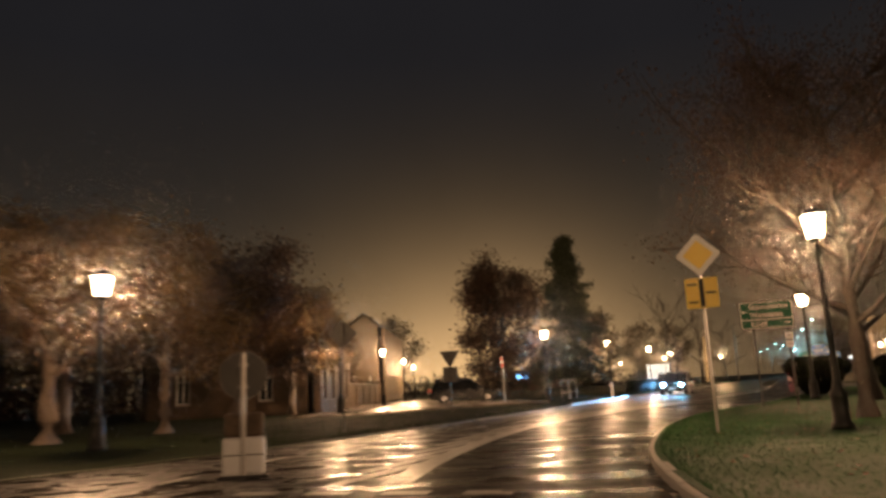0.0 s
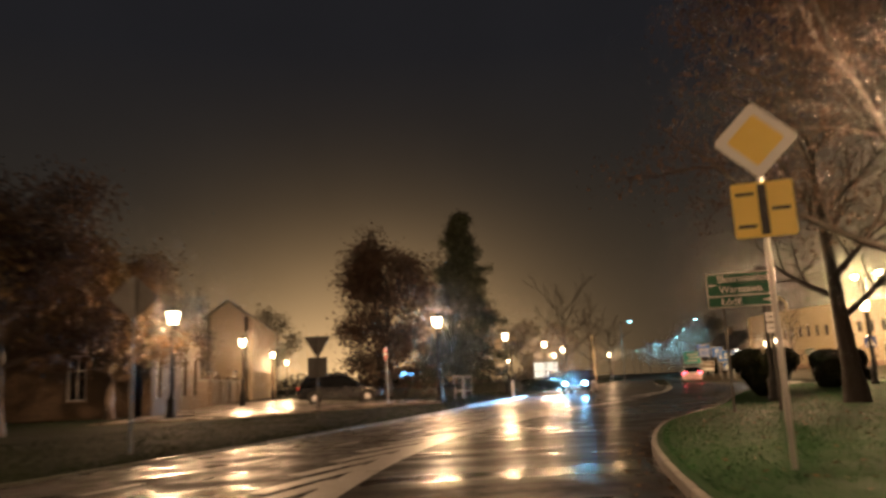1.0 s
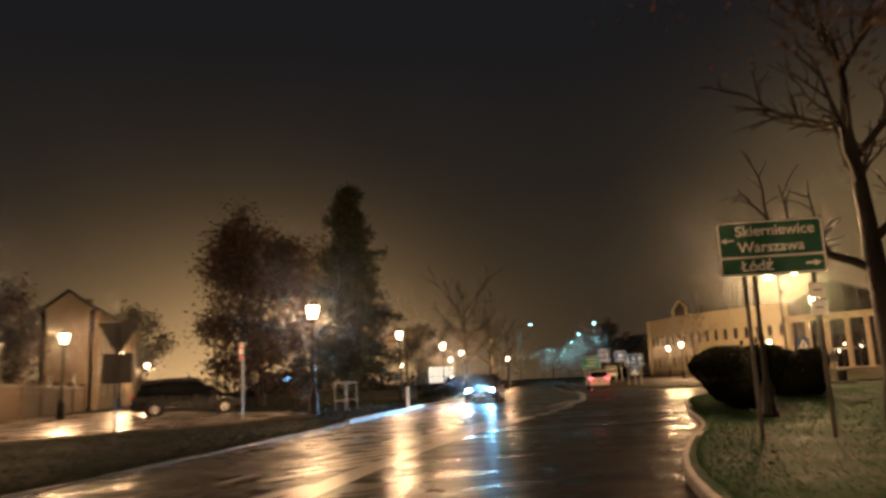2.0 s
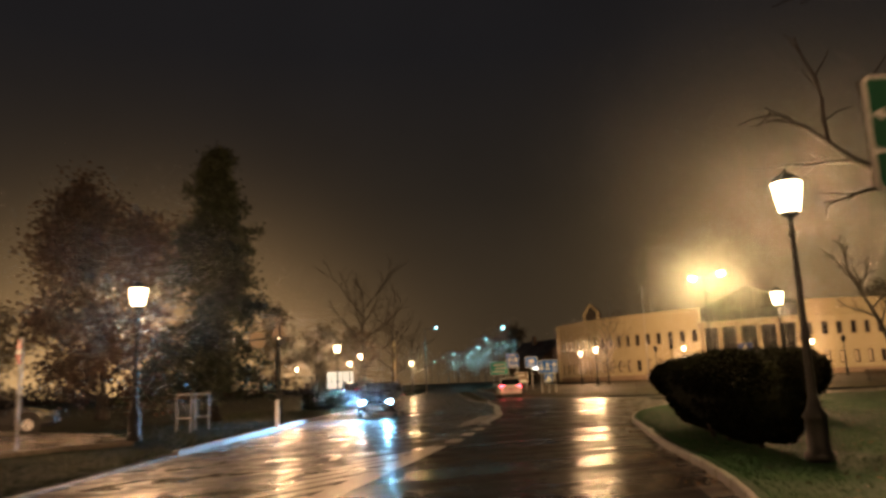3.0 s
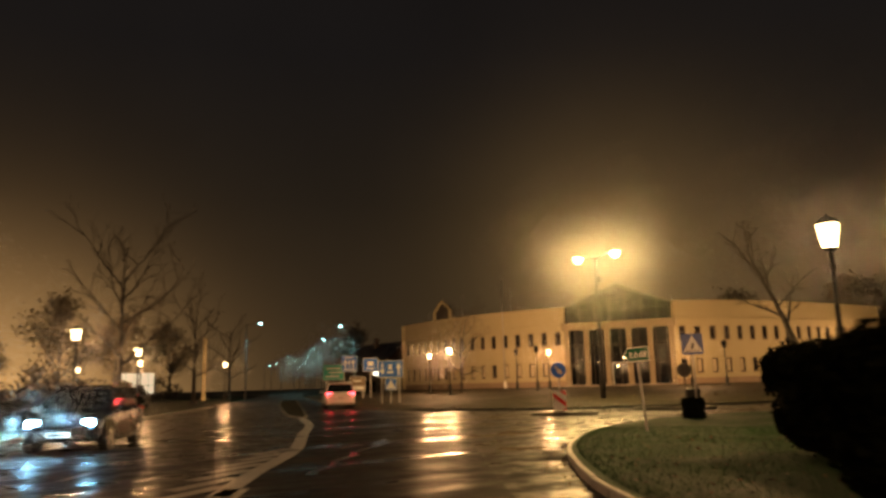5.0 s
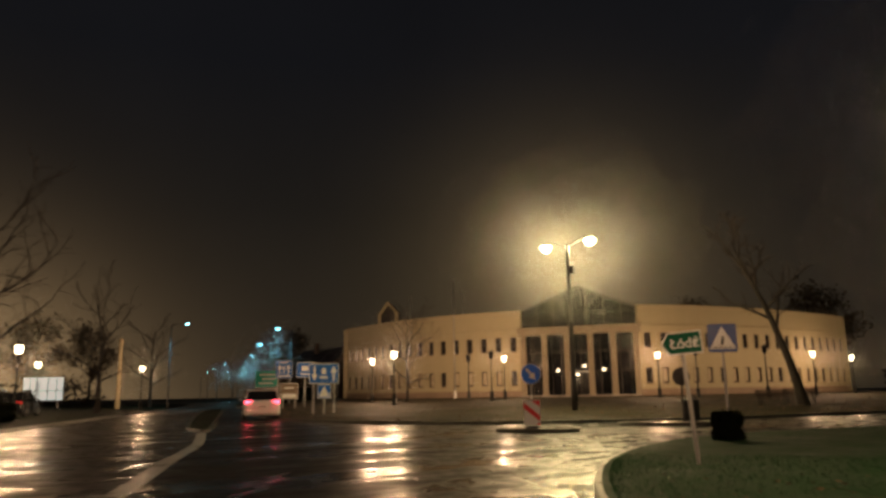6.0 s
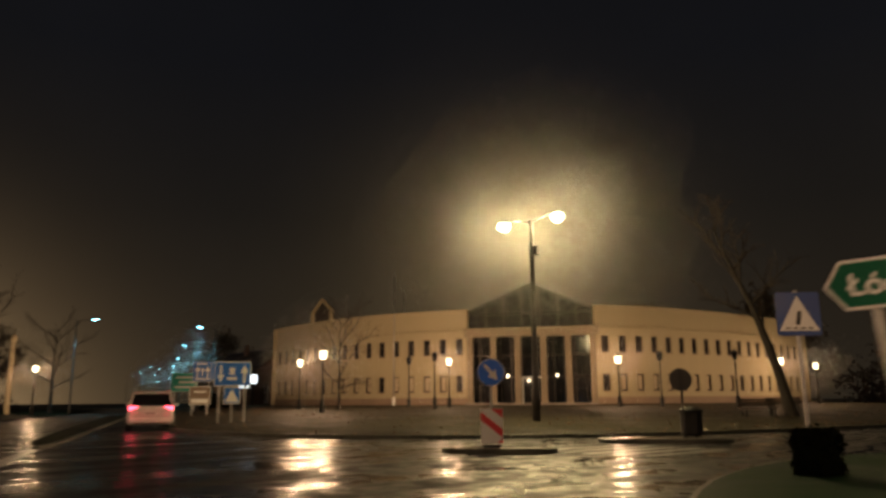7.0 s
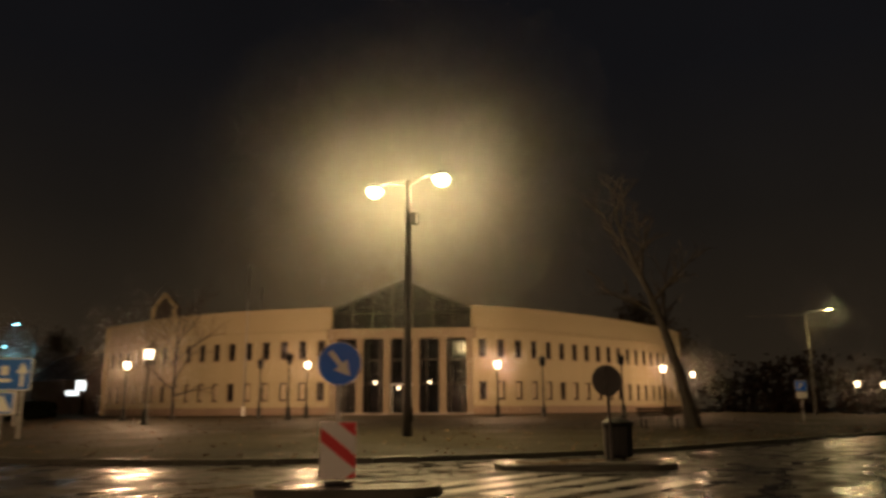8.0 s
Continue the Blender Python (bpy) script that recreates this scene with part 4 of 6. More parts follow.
def leaf_cloud(rnd, centres, count, spread, size, material, name="crown"):
    """Many small folded leaves round the given twig ends."""
    verts, faces = [], []
    for k in range(count):
        c = centres[rnd.randrange(len(centres))]
        p = c + Vector((rnd.gauss(0, spread), rnd.gauss(0, spread), rnd.gauss(0, spread * 0.8)))
        q = Euler((rnd.uniform(0, 6.3), rnd.uniform(0, 6.3), rnd.uniform(0, 6.3))).to_matrix()
        s = size * rnd.uniform(0.6, 1.4)
        b = len(verts)
        for v in ((0, -s, 0), (s * 0.55, 0, s * 0.18), (0, s, 0), (-s * 0.55, 0, s * 0.18)):
            verts.append(tuple(p + q @ Vector(v)))
        faces += [(b, b + 1, b + 2), (b, b + 2, b + 3)]
    return quick(name, verts, faces, material)


def tree(name, place, height, r, label, seed, leaves=0, leaf=LEAF, leaf_size=0.09, lean=(0, 0), limbs=8, first=0.3, spread=0.55, twigs=5, bark=BARK, cloud=0.35, curve=1.0):
    """Tapered trunk, limbs that fork into branches and twigs, and a crown of single leaves where leaves is given."""
    rnd = random.Random(seed)
    ob = thing(name, place, 0, label, "tree")
    bm = bmesh.new()
    pts, radii = [], []
    for k in range(9):
        s = k / 8
        pts.append(Vector((lean[0] * s ** curve * height + rnd.uniform(-0.06, 0.06) * s, lean[1] * s ** curve * height + rnd.uniform(-0.06, 0.06) * s, s * height * 0.8)))
        radii.append(r * (1.35 if k == 0 else 1.0 - 0.85 * s))
    tube(bm, pts, radii, 12)
    part("trunk", bm, bark, ob, smooth=True)
    ends = []
    bm_twig = bmesh.new()
    for k in range(limbs):
        s = first + (0.97 - first) * k / max(1, limbs - 1)
        base = pts[0].lerp(pts[-1], 0)
        j = min(7, int(s * 8))
        base = pts[j].lerp(pts[j + 1], s * 8 - j)
        a = k * 2.4 + rnd.uniform(-0.4, 0.4)
        up = 0.35 + 0.8 * s
        way = Vector((math.cos(a), math.sin(a), up))
        length = height * spread * (1.0 - 0.55 * abs(s - 0.45)) * rnd.uniform(0.75, 1.1)
        bm = bmesh.new()
        lp, lr = grow(rnd, base, way, length, r * 0.42 * (1.1 - 0.7 * s), -0.02, 0.17, 7)
        tube(bm, lp, lr, 7)
        part("limb", bm, bark, ob, smooth=True)
        for b in range(twigs):
            q = lp[2 + b % (len(lp) - 2)]
            w2 = (q - base).normalized() + Vector((rnd.uniform(-0.9, 0.9), rnd.uniform(-0.9, 0.9), rnd.uniform(-0.2, 0.7)))
            tp, tr = grow(rnd, q, w2, length * rnd.uniform(0.3, 0.55), r * 0.11, 0.02, 0.24, 5)
            tube(bm_twig, tp, tr, 4)
            ends += tp[2:]
            for c in range(4):
                w3 = (tp[-1] - q).normalized() + Vector((rnd.uniform(-1, 1), rnd.uniform(-1, 1), rnd.uniform(-0.5, 0.8)))
                up_, ur = grow(rnd, tp[1 + c], w3, length * rnd.uniform(0.12, 0.26), r * 0.045, 0.04, 0.3, 4)
                tube(bm_twig, up_, ur, 3)
                ends.append(up_[-1])
        ends.append(lp[-1])
    tagged(part("twig_mass", bm_twig, TWIG, ob), kind="stuff")
    if leaves:
        tagged(part("crown", leaf_cloud(rnd, ends, leaves, cloud, leaf_size, leaf), leaf, ob), kind="stuff")
    return ob


def conifer(name, place, height, label, seed, width=3.1, first=1.7, count=42000):
    rnd = random.Random(seed)
    ob = thing(name, place, 0, label, "tree")
    bm = bmesh.new()
    pts = [Vector((rnd.uniform(-0.05, 0.05), rnd.uniform(-0.05, 0.05), height * k / 8)) for k in range(9)]
    tube(bm, pts, [0.26 * (1 - 0.93 * k / 8) for k in range(9)], 10)
    part("trunk", bm, BARK, ob, smooth=True)
    ends, bmb = [], bmesh.new()
    z = first
    while z < height - 0.3:
        share = 1 - (z - first) / (height - first)
        ring = width * (share ** 0.75) * rnd.uniform(0.72, 1.12) + 0.12
        for k in range(6 if share > 0.3 else 4):
            a = rnd.uniform(0, 6.3)
            reach = ring * rnd.uniform(0.6, 1.1)
            bp, br = grow(rnd, Vector((0, 0, z)), Vector((math.cos(a), math.sin(a), -0.08)), reach, 0.035, 0.05, 0.1, 5)
            tube(bmb, bp, br, 4)
            for p in bp[1:]:
                ends.append(p + Vector((0, 0, -0.06)))
        z += rnd.uniform(0.24, 0.42)
    tagged(part("bough_mass", bmb, TWIG, ob), kind="stuff")
    tagged(part("crown", leaf_cloud(rnd, ends, count, 0.2, 0.085, NEEDLE), NEEDLE, ob), kind="stuff")
    return ob


def hedge(name, a, b, wide, high, label, seed, z=0.12, count=16000, leaf=0.04, lift=0.0, taper=1.0, droop=0.0, waist=0.92):
    """A clipped hedge: a dark inner mass and a skin of single leaves with an uneven outline."""
    rnd = random.Random(seed)
    a, b = Vector((*a, z)), Vector((*b, z))
    d = b - a
    ob = thing(name, tuple(a.lerp(b, 0.5)), math.degrees(math.atan2(d.y, d.x)), label, "hedge")
    L = d.length / 2

    def skin(u, v):
        e = 4.6
        cu, su, cv, sv = math.cos(u), math.sin(u), math.cos(v), math.sin(v)
        f = lambda q: math.copysign(abs(q) ** (2 / e), q)
        g2 = 1 + 0.07 * noise.noise(Vector((cu * L * 0.8, su * 2 + seed, sv * 2)))
        up = 0.5 * (1 + f(sv) * g2)
        up *= 1 - droop * max(0.0, f(cv) * f(cu)) ** 1.5
        t2 = taper + (1 - taper) * min(1.0, max(0.0, up) * 1.35)
        return Vector(((L - wide * 0.6 * (1 - t2) * (1 if cu > 0 else 0.3)) * f(cv) * f(cu) * g2, wide / 2 * (waist + (1 - waist) * min(1.0, max(0.0, up) * 1.45)) * f(cv) * f(su) * g2, lift + (high - lift) * up))

    bm = bmesh.new()
    rings = []
    for j in range(15):
        v = -math.pi / 2 + math.pi * j / 14
        rings.append([bm.verts.new(skin(2 * math.pi * k / 40, v) * 0.93 + Vector((0, 0, 0.02))) for k in range(40)])
    for lo, hi in zip(rings, rings[1:]):
        for k in range(40):
            bm.faces.new((lo[k], lo[(k + 1) % 40], hi[(k + 1) % 40], hi[k]))
    bmesh.ops.remove_doubles(bm, verts=bm.verts, dist=0.001)
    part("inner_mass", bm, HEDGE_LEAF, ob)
    if lift:
        for k in range(int(L * 2 / 0.9) - 2):
            x = -L + 1.4 + 0.8 * k + rnd.uniform(-0.2, 0.2)
            y = rnd.uniform(-0.25, 0.25)
            part("stem", rod(bmesh.new(), (x, y, -0.02), (x + rnd.uniform(-0.1, 0.1), y * 1.5, lift + 0.25), 0.045, 0.035, 6), BARK, ob)
    centres = [skin(rnd.uniform(0, 6.3), math.asin(rnd.uniform(-0.95, 1))) for k in range(count)]
    verts, faces = [], []
    for c in centres:
        p = c * rnd.uniform(0.95, 1.02) + Vector((rnd.gauss(0, 0.03), rnd.gauss(0, 0.03), rnd.gauss(0, 0.03)))
        p.z = max(p.z, lift + 0.02)
        q = Euler((rnd.uniform(0, 6.3), rnd.uniform(0, 6.3), rnd.uniform(0, 6.3))).to_matrix()
        s = leaf * rnd.uniform(0.6, 1.5)
        k = len(verts)
        for v in ((0, -s, 0), (s * 0.6, 0, s * 0.2), (0, s, 0), (-s * 0.6, 0, s * 0.2)):
            verts.append(tuple(p + q @ Vector(v)))
        faces += [(k, k + 1, k + 2), (k, k + 2, k + 3)]
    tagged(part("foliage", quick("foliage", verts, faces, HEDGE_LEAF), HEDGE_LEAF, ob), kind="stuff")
    return ob


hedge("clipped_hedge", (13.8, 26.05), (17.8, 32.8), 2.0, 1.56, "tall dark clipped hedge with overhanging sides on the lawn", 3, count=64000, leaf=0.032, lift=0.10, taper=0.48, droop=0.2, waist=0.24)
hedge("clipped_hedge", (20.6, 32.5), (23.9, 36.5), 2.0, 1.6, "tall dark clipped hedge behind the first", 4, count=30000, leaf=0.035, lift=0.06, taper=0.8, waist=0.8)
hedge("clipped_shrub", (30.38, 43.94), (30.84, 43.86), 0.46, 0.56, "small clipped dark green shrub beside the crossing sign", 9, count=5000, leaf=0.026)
hedge("low_shrub_row", (13.6, 56.0), (17.4, 62.6), 1.2, 0.85, "low dark shrub row along the verge", 5, 0.2, 6000)
hedge("low_shrub_row", (18.6, 68.0), (22.4, 75.6), 1.2, 0.85, "low dark shrub row along the verge", 6, 0.2, 5000)
hedge("roadside_shrub", (52.0, 104.0), (56.0, 110.0), 3.0, 1.6, "dark shrubs beside the far road", 7, 0.3, 6000, 0.09)

tree("bare_tree", (14.1, 22.4, 0.12), 9.0, 0.265, "dark leafless tree with a forked trunk on the lawn", 11, lean=(-0.06, -0.01), limbs=10, first=0.30, spread=0.36, twigs=8)
tree("copper_tree", (9.3, 13.6, 0.12), 8.8, 0.20, "tree with thin copper-coloured foliage beside the lantern", 12, 34000, LEAF_RED, 0.034, limbs=15, first=0.28, spread=0.47, twigs=9, cloud=0.30)
tree("lime_tree", (-10.4, 17.2, 0.25), 5.8, 0.30, "old tree with brown autumn leaves lit by a lantern", 13, 20000, LEAF, 0.062, limbs=10, first=0.36, spread=0.5, cloud=0.42, bark=LIME_BARK)
tree("lime_tree", (-8.6, 20.6, 0.25), 6.0, 0.24, "old tree with brown autumn leaves lit by a lantern", 14, 20000, LEAF, 0.062, limbs=10, first=0.34, spread=0.5, cloud=0.42, bark=LIME_BARK)
tree("lime_tree", (-7.6, 24.6, 0.25), 6.2, 0.22, "old tree with dark copper leaves on the verge", 15, 18000, LEAF_RED, 0.065, limbs=10, first=0.34, spread=0.5, cloud=0.42, bark=LIME_BARK)
tree("lime_tree", (-13.6, 24.0, 0.28), 6.6, 0.28, "old tree with dark copper leaves on the verge", 16, 12000, LEAF_RED, 0.09, limbs=10, first=0.30, spread=0.5, cloud=0.45, bark=LIME_BARK)
tree("lime_tree", (-17.0, 15.0, 0.28), 6.0, 0.30, "old tree with brown autumn leaves on the verge", 17, 10000, LEAF, 0.09, limbs=10, first=0.34, spread=0.5, cloud=0.45, bark=LIME_BARK)
tree("dark_tree", (4.0, 56.0, 0.3), 10.5, 0.26, "dark dense tree beside the side street with low branches", 18, 24000, LEAF_RED, 0.11, limbs=18, first=0.05, spread=0.40, cloud=0.5)
conifer("tall_spruce", (8.2, 48.9, 0.22), 11.5, "tall dark spruce on the verge", 19)
tree("bare_tree", (19.4, 65.6, 0.22), 8.2, 0.17, "bare round-crowned tree lit by a lantern", 20, limbs=12, first=0.34, spread=0.52, twigs=7)
tree("bare_tree", (50.5, 82.5, 0.55), 7.6, 0.15, "bare young tree before the cream building", 21, limbs=12, first=0.22, spread=0.42, twigs=7)
tree("leaning_tree", (55.95, 54.5, 0.2), 11.0, 0.27, "leaning leafless tree with a dark trunk on the building's lawn", 22, lean=(-0.23, 0.17), limbs=9, first=0.46, spread=0.30, twigs=7, curve=1.35)
tree("bare_tree", (43.0, 120.0, 0.1), 10.0, 0.2, "bare roadside tree beside the far road", 23, limbs=11, first=0.3, spread=0.45)
tree("bare_tree", (30.5, 92.0, 0.2), 9.0, 0.2, "bare roadside tree on the verge", 24, limbs=11, first=0.3, spread=0.45)

# grass blades on the corner lawn, thickest beside the kerb
rnd = random.Random(8)
verts, faces = [], []
near = rk[10:66]
while len(faces) < 60000:
    k = rnd.randrange(len(near) - 1)
    a, b = near[k], near[k + 1]
    d = (b - a).normalized()
    off = 0.10 + 6.0 * rnd.random() ** 1.8
    p = a.lerp(b, rnd.random()) + Vector((d.y, -d.x, 0)) * off
    h, a2 = rnd.uniform(0.015, 0.045), rnd.uniform(0, 6.3)
    s = Vector((math.cos(a2), math.sin(a2), 0)) * 0.006
    tip = Vector((rnd.uniform(-0.045, 0.045), rnd.uniform(-0.045, 0.045), h))
    q = len(verts)
    for v in (p - s, p + s, p + tip):
        verts.append((v.x, v.y, v.z + 0.128))
    faces.append((q, q + 1, q + 2))
tagged(new("grass", quick("grass", verts, faces, BLADE)), "short wet green grass blades on the lawn", "grass", kind="stuff")


# ---- benches on the building's lawn ----
def bench(place, turn):
    s = thing("park_bench", place, turn, "dark slatted park bench on the building's lawn", "bench", "park benches")
    for k in range(4):
        part("seat_slat", boxes(((1.7, 0.085, 0.035), (0, -0.15 + 0.105 * k, 0.44), (0, 0, 0), 0.008)), FRAME, s)
    for k in range(3):
        part("back_slat", boxes(((1.7, 0.03, 0.085), (0, 0.25 + 0.03 * k, 0.58 + 0.12 * k), (-12, 0, 0), 0.008)), FRAME, s)
    for x in (-0.68, 0.68):
        part("leg", boxes(((0.05, 0.06, 0.44), (x, -0.14, 0.20), (0, 0, 0), 0.008)), IRON, s)
        part("leg", boxes(((0.05, 0.06, 0.92), (x, 0.27, 0.42), (-6, 0, 0), 0.008)), IRON, s)
        part("armrest", boxes(((0.05, 0.46, 0.04), (x, 0.05, 0.64), (0, 0, 0), 0.008)), IRON, s)


bench((54.4, 55.3, 0.22), -40)
bench((58.0, 55.6, 0.26), -50)


# ---- vehicles ----
def car(name, place, turn, paint, label, length=4.35, width=1.76, height=1.45, lit_front=False, lit_back=False, estate=True):
    """A car along +x, nose at +x: body lofted through cross-sections, glasshouse, wheels, lamps, bumpers, mirrors, plates."""
    c = thing(name, place, turn, label, "car")
    L, W, H = length, width / 2, height
    belt = H * 0.60

    def loft(sections):
        bm = bmesh.new()
        rings = []
        for x, half, lo, hi, inset in sections:
            prof = [(-half * 0.90, lo), (-half, lo + 0.12), (-half, (lo + hi) * 0.55), (-half + inset * 0.5, hi - 0.06), (-half + inset + 0.06, hi),
                    (half - inset - 0.06, hi), (half - inset * 0.5, hi - 0.06), (half, (lo + hi) * 0.55), (half, lo + 0.12), (half * 0.90, lo)]
            rings.append([bm.verts.new((x, y, z)) for y, z in prof])
        for a, b in zip(rings, rings[1:]):
            for k in range(10):
                bm.faces.new((a[k], a[(k + 1) % 10], b[(k + 1) % 10], b[k]))
        bm.faces.new(rings[0])
        bm.faces.new(rings[-1][::-1])
        return bm

    nose = [(-L / 2, W * 0.86, 0.36, belt * 0.92, 0.05), (-L / 2 + 0.12, W * 0.95, 0.24, belt * 1.02, 0.05), (-L * 0.30, W, 0.20, belt * 1.04, 0.05), (0.0, W, 0.20, belt, 0.05),
            (L * 0.22, W, 0.20, belt * 0.98, 0.06), (L * 0.36, W * 0.97, 0.20, belt * 0.90, 0.10), (L / 2 - 0.14, W * 0.90, 0.24, belt * 0.76, 0.10), (L / 2, W * 0.74, 0.34, belt * 0.62, 0.08)]
    part("body", loft(nose), paint, c, smooth=False)
    back = -L / 2 + (0.16 if estate else 0.55)
    glass = [(back, W * 0.88, belt * 0.97, belt * 1.02, 0.02), (back + 0.28, W * 0.86, belt * 0.97, H - 0.10, 0.12), (-L * 0.18, W * 0.86, belt * 0.96, H - 0.03, 0.14), (L * 0.02, W * 0.86, belt * 0.96, H - 0.03, 0.14), (L * 0.10, W * 0.86, belt * 0.95, H - 0.10, 0.13), (L * 0.27, W * 0.86, belt * 0.92, belt * 0.97, 0.02)]
    part("glasshouse", loft(glass), CAR_GLASS, c, "dark tinted car windows")
    roof = [(back + 0.24, W * 0.76, H - 0.13, H - 0.08, 0.03), (-L * 0.18, W * 0.76, H - 0.07, H, 0.05), (L * 0.02, W * 0.76, H - 0.07, H, 0.05), (L * 0.10, W * 0.75, H - 0.13, H - 0.07, 0.03)]
    part("roof", loft(roof), paint, c)
    for side in (-1, 1):
        for x0, x1 in ((L * 0.27, L * 0.09), (-L * 0.05, -L * 0.06), (back, back + 0.26)):
            part("pillar", rod(bmesh.new(), (x0, side * W * 0.89, belt * 0.97), (x1, side * W * 0.75, H - 0.08), 0.035, 0.03, 6), paint, c)
        part("mirror", boxes(((0.12, 0.18, 0.13), (L * 0.19, side * (W + 0.08), belt + 0.06), (0, 0, 0), 0.03)), paint, c)
        part("sill", boxes(((L * 0.42, 0.04, 0.10), (0, side * (W - 0.005), 0.25), (0, 0, 0), 0.015)), TRIM, c)
        for x in (-L * 0.02, -L * 0.20):
            part("door_handle", boxes(((0.16, 0.03, 0.025), (x, side * (W + 0.008), belt * 0.86), (0, 0, 0), 0.008)), TRIM, c)
        for x in (L * 0.31, -L * 0.30):
            part("wheel_arch", rod(bmesh.new(), (x, side * (W - 0.19), 0.33), (x, side * (W + 0.004), 0.33), 0.375, sides=22), TRIM, c)
            wheel = part("wheel", rod(bmesh.new(), (x, side * (W - 0.18), 0.31), (x, side * (W + 0.012), 0.31), 0.31, sides=22), RUBBER, c)
            part("rim", rod(bmesh.new(), (x, side * (W + 0.008), 0.31), (x, side * (W + 0.022), 0.31), 0.20, 0.17, 14), CHROME, wheel)
        part("headlight", boxes(((0.16, 0.30, 0.17), (L / 2 - 0.13, side * W * 0.66, belt * 0.72), (0, 0, -side * 18), 0.075)), HEAD_GLOW if lit_front else CHROME, c, "lit bluish headlight" if lit_front else "")
        part("tail_light", boxes(((0.12, 0.36, 0.16), (-L / 2 + 0.06, side * W * 0.72, belt * 0.93), (0, 0, side * 12), 0.04)), TAIL_GLOW if lit_back else RED, c, "lit red tail light" if lit_back else "")
        part("fog_lamp", boxes(((0.05, 0.14, 0.08), (L / 2 - 0.10, side * W * 0.62, 0.40), (0, 0, 0), 0.02)), TRIM, c)
    part("front_bumper", boxes(((0.16, W * 1.5, 0.16), (L / 2 - 0.05, 0, 0.36), (0, 0, 0), 0.05)), paint, c)
    part("rear_bumper", boxes(((0.16, W * 1.72, 0.20), (-L / 2 + 0.03, 0, 0.40), (0, 0, 0), 0.05)), paint, c)
    part("grille", boxes(((0.05, W * 0.8, 0.11), (L / 2 - 0.01, 0, belt * 0.55), (0, 0, 0), 0.02)), TRIM, c)
    for x in (L / 2 + 0.035, -L / 2 - 0.055):
        p = part("number_plate", boxes(((0.015, 0.50, 0.11), (x, 0, 0.40 if x > 0 else belt * 0.72), (0, 0, 0), 0.004)), WHITE, c)
        part("dark_bar", boxes(((0.004, 0.36, 0.05), (x + math.copysign(0.009, x), 0, 0.40 if x > 0 else belt * 0.72), (0, 0, 0))), BLACK, p)
    part("rear_wiper", boxes(((0.02, 0.4, 0.02), (back + 0.06, 0, belt * 1.06), (0, 0, 0))), TRIM, c)
    return c


car("parked_estate_car", (0.75, 45.4, 0.26), 4, BLACK_CAR, "black estate car parked side-on in the side street", 4.5, 1.74, 1.46)
car("white_car", (33.3, 71.8, 0.0), 67, WHITE_CAR, "white hatchback with lit red tail lights on the wet road", 4.3, 1.82, 1.58, lit_back=True)
car("oncoming_car", (15.65, 50.4, 0.0), -116, BLACK_CAR, "dark hatchback with dazzling bluish headlights on the wet road", 4.2, 1.76, 1.48, lit_front=True, estate=False)
car("parked_car", (24.6, 86.5, 0.2), 66, BLACK_CAR, "dark car parked along the verge", 4.2, 1.74, 1.46)
fwd = Vector((math.cos(radians(-116)), math.sin(radians(-116)), 0))
for side in (-1, 1):
    p = Vector((15.65, 50.4, 0.62)) + fwd * 2.24 + Vector((-fwd.y, fwd.x, 0)) * 0.55 * side
    aim = Vector((math.cos(radians(-137)), math.sin(radians(-137)), 0))
    beam("headlight_beam", p, p + aim * 20 + Vector((0, 0, -1.6)), 3000, COLD, 62, 0.09)
    p = Vector((33.3, 71.8, 0.72)) - Vector((math.cos(radians(67)), math.sin(radians(67)), 0)) * 2.6 + Vector((-math.sin(radians(67)), math.cos(radians(67)), 0)) * 0.62 * side
    bulb("tail_bulb", p, 3.0, (1.0, 0.04, 0.07), 0.08)


# ---- the cream corner building ----
def even_bays(pts, step):
    """Corner points of bays of about that width that fill a smoothed line from end to end."""
    fine = along(pts, 0.02)
    n = round((len(fine) - 1) * 0.02 / step)
    return [fine[round(k * (len(fine) - 1) / n)] for k in range(n + 1)]


def ring_frame(x0, x1, z0, z1, t, y0, y1):
    """A rectangular frame as one closed mesh."""
    bm = bmesh.new()
    loops = []
    for x_in, y in ((0, y0), (t, y0), (t, y1), (0, y1)):
        loops.append([bm.verts.new((x, y, z)) for x, z in ((x0 + x_in, z0 + x_in), (x1 - x_in, z0 + x_in), (x1 - x_in, z1 - x_in), (x0 + x_in, z1 - x_in))])
    for a, b in zip(loops, loops[1:] + loops[:1]):
        for k in range(4):
            bm.faces.new((a[k], a[(k + 1) % 4], b[(k + 1) % 4], b[k]))
    return bm


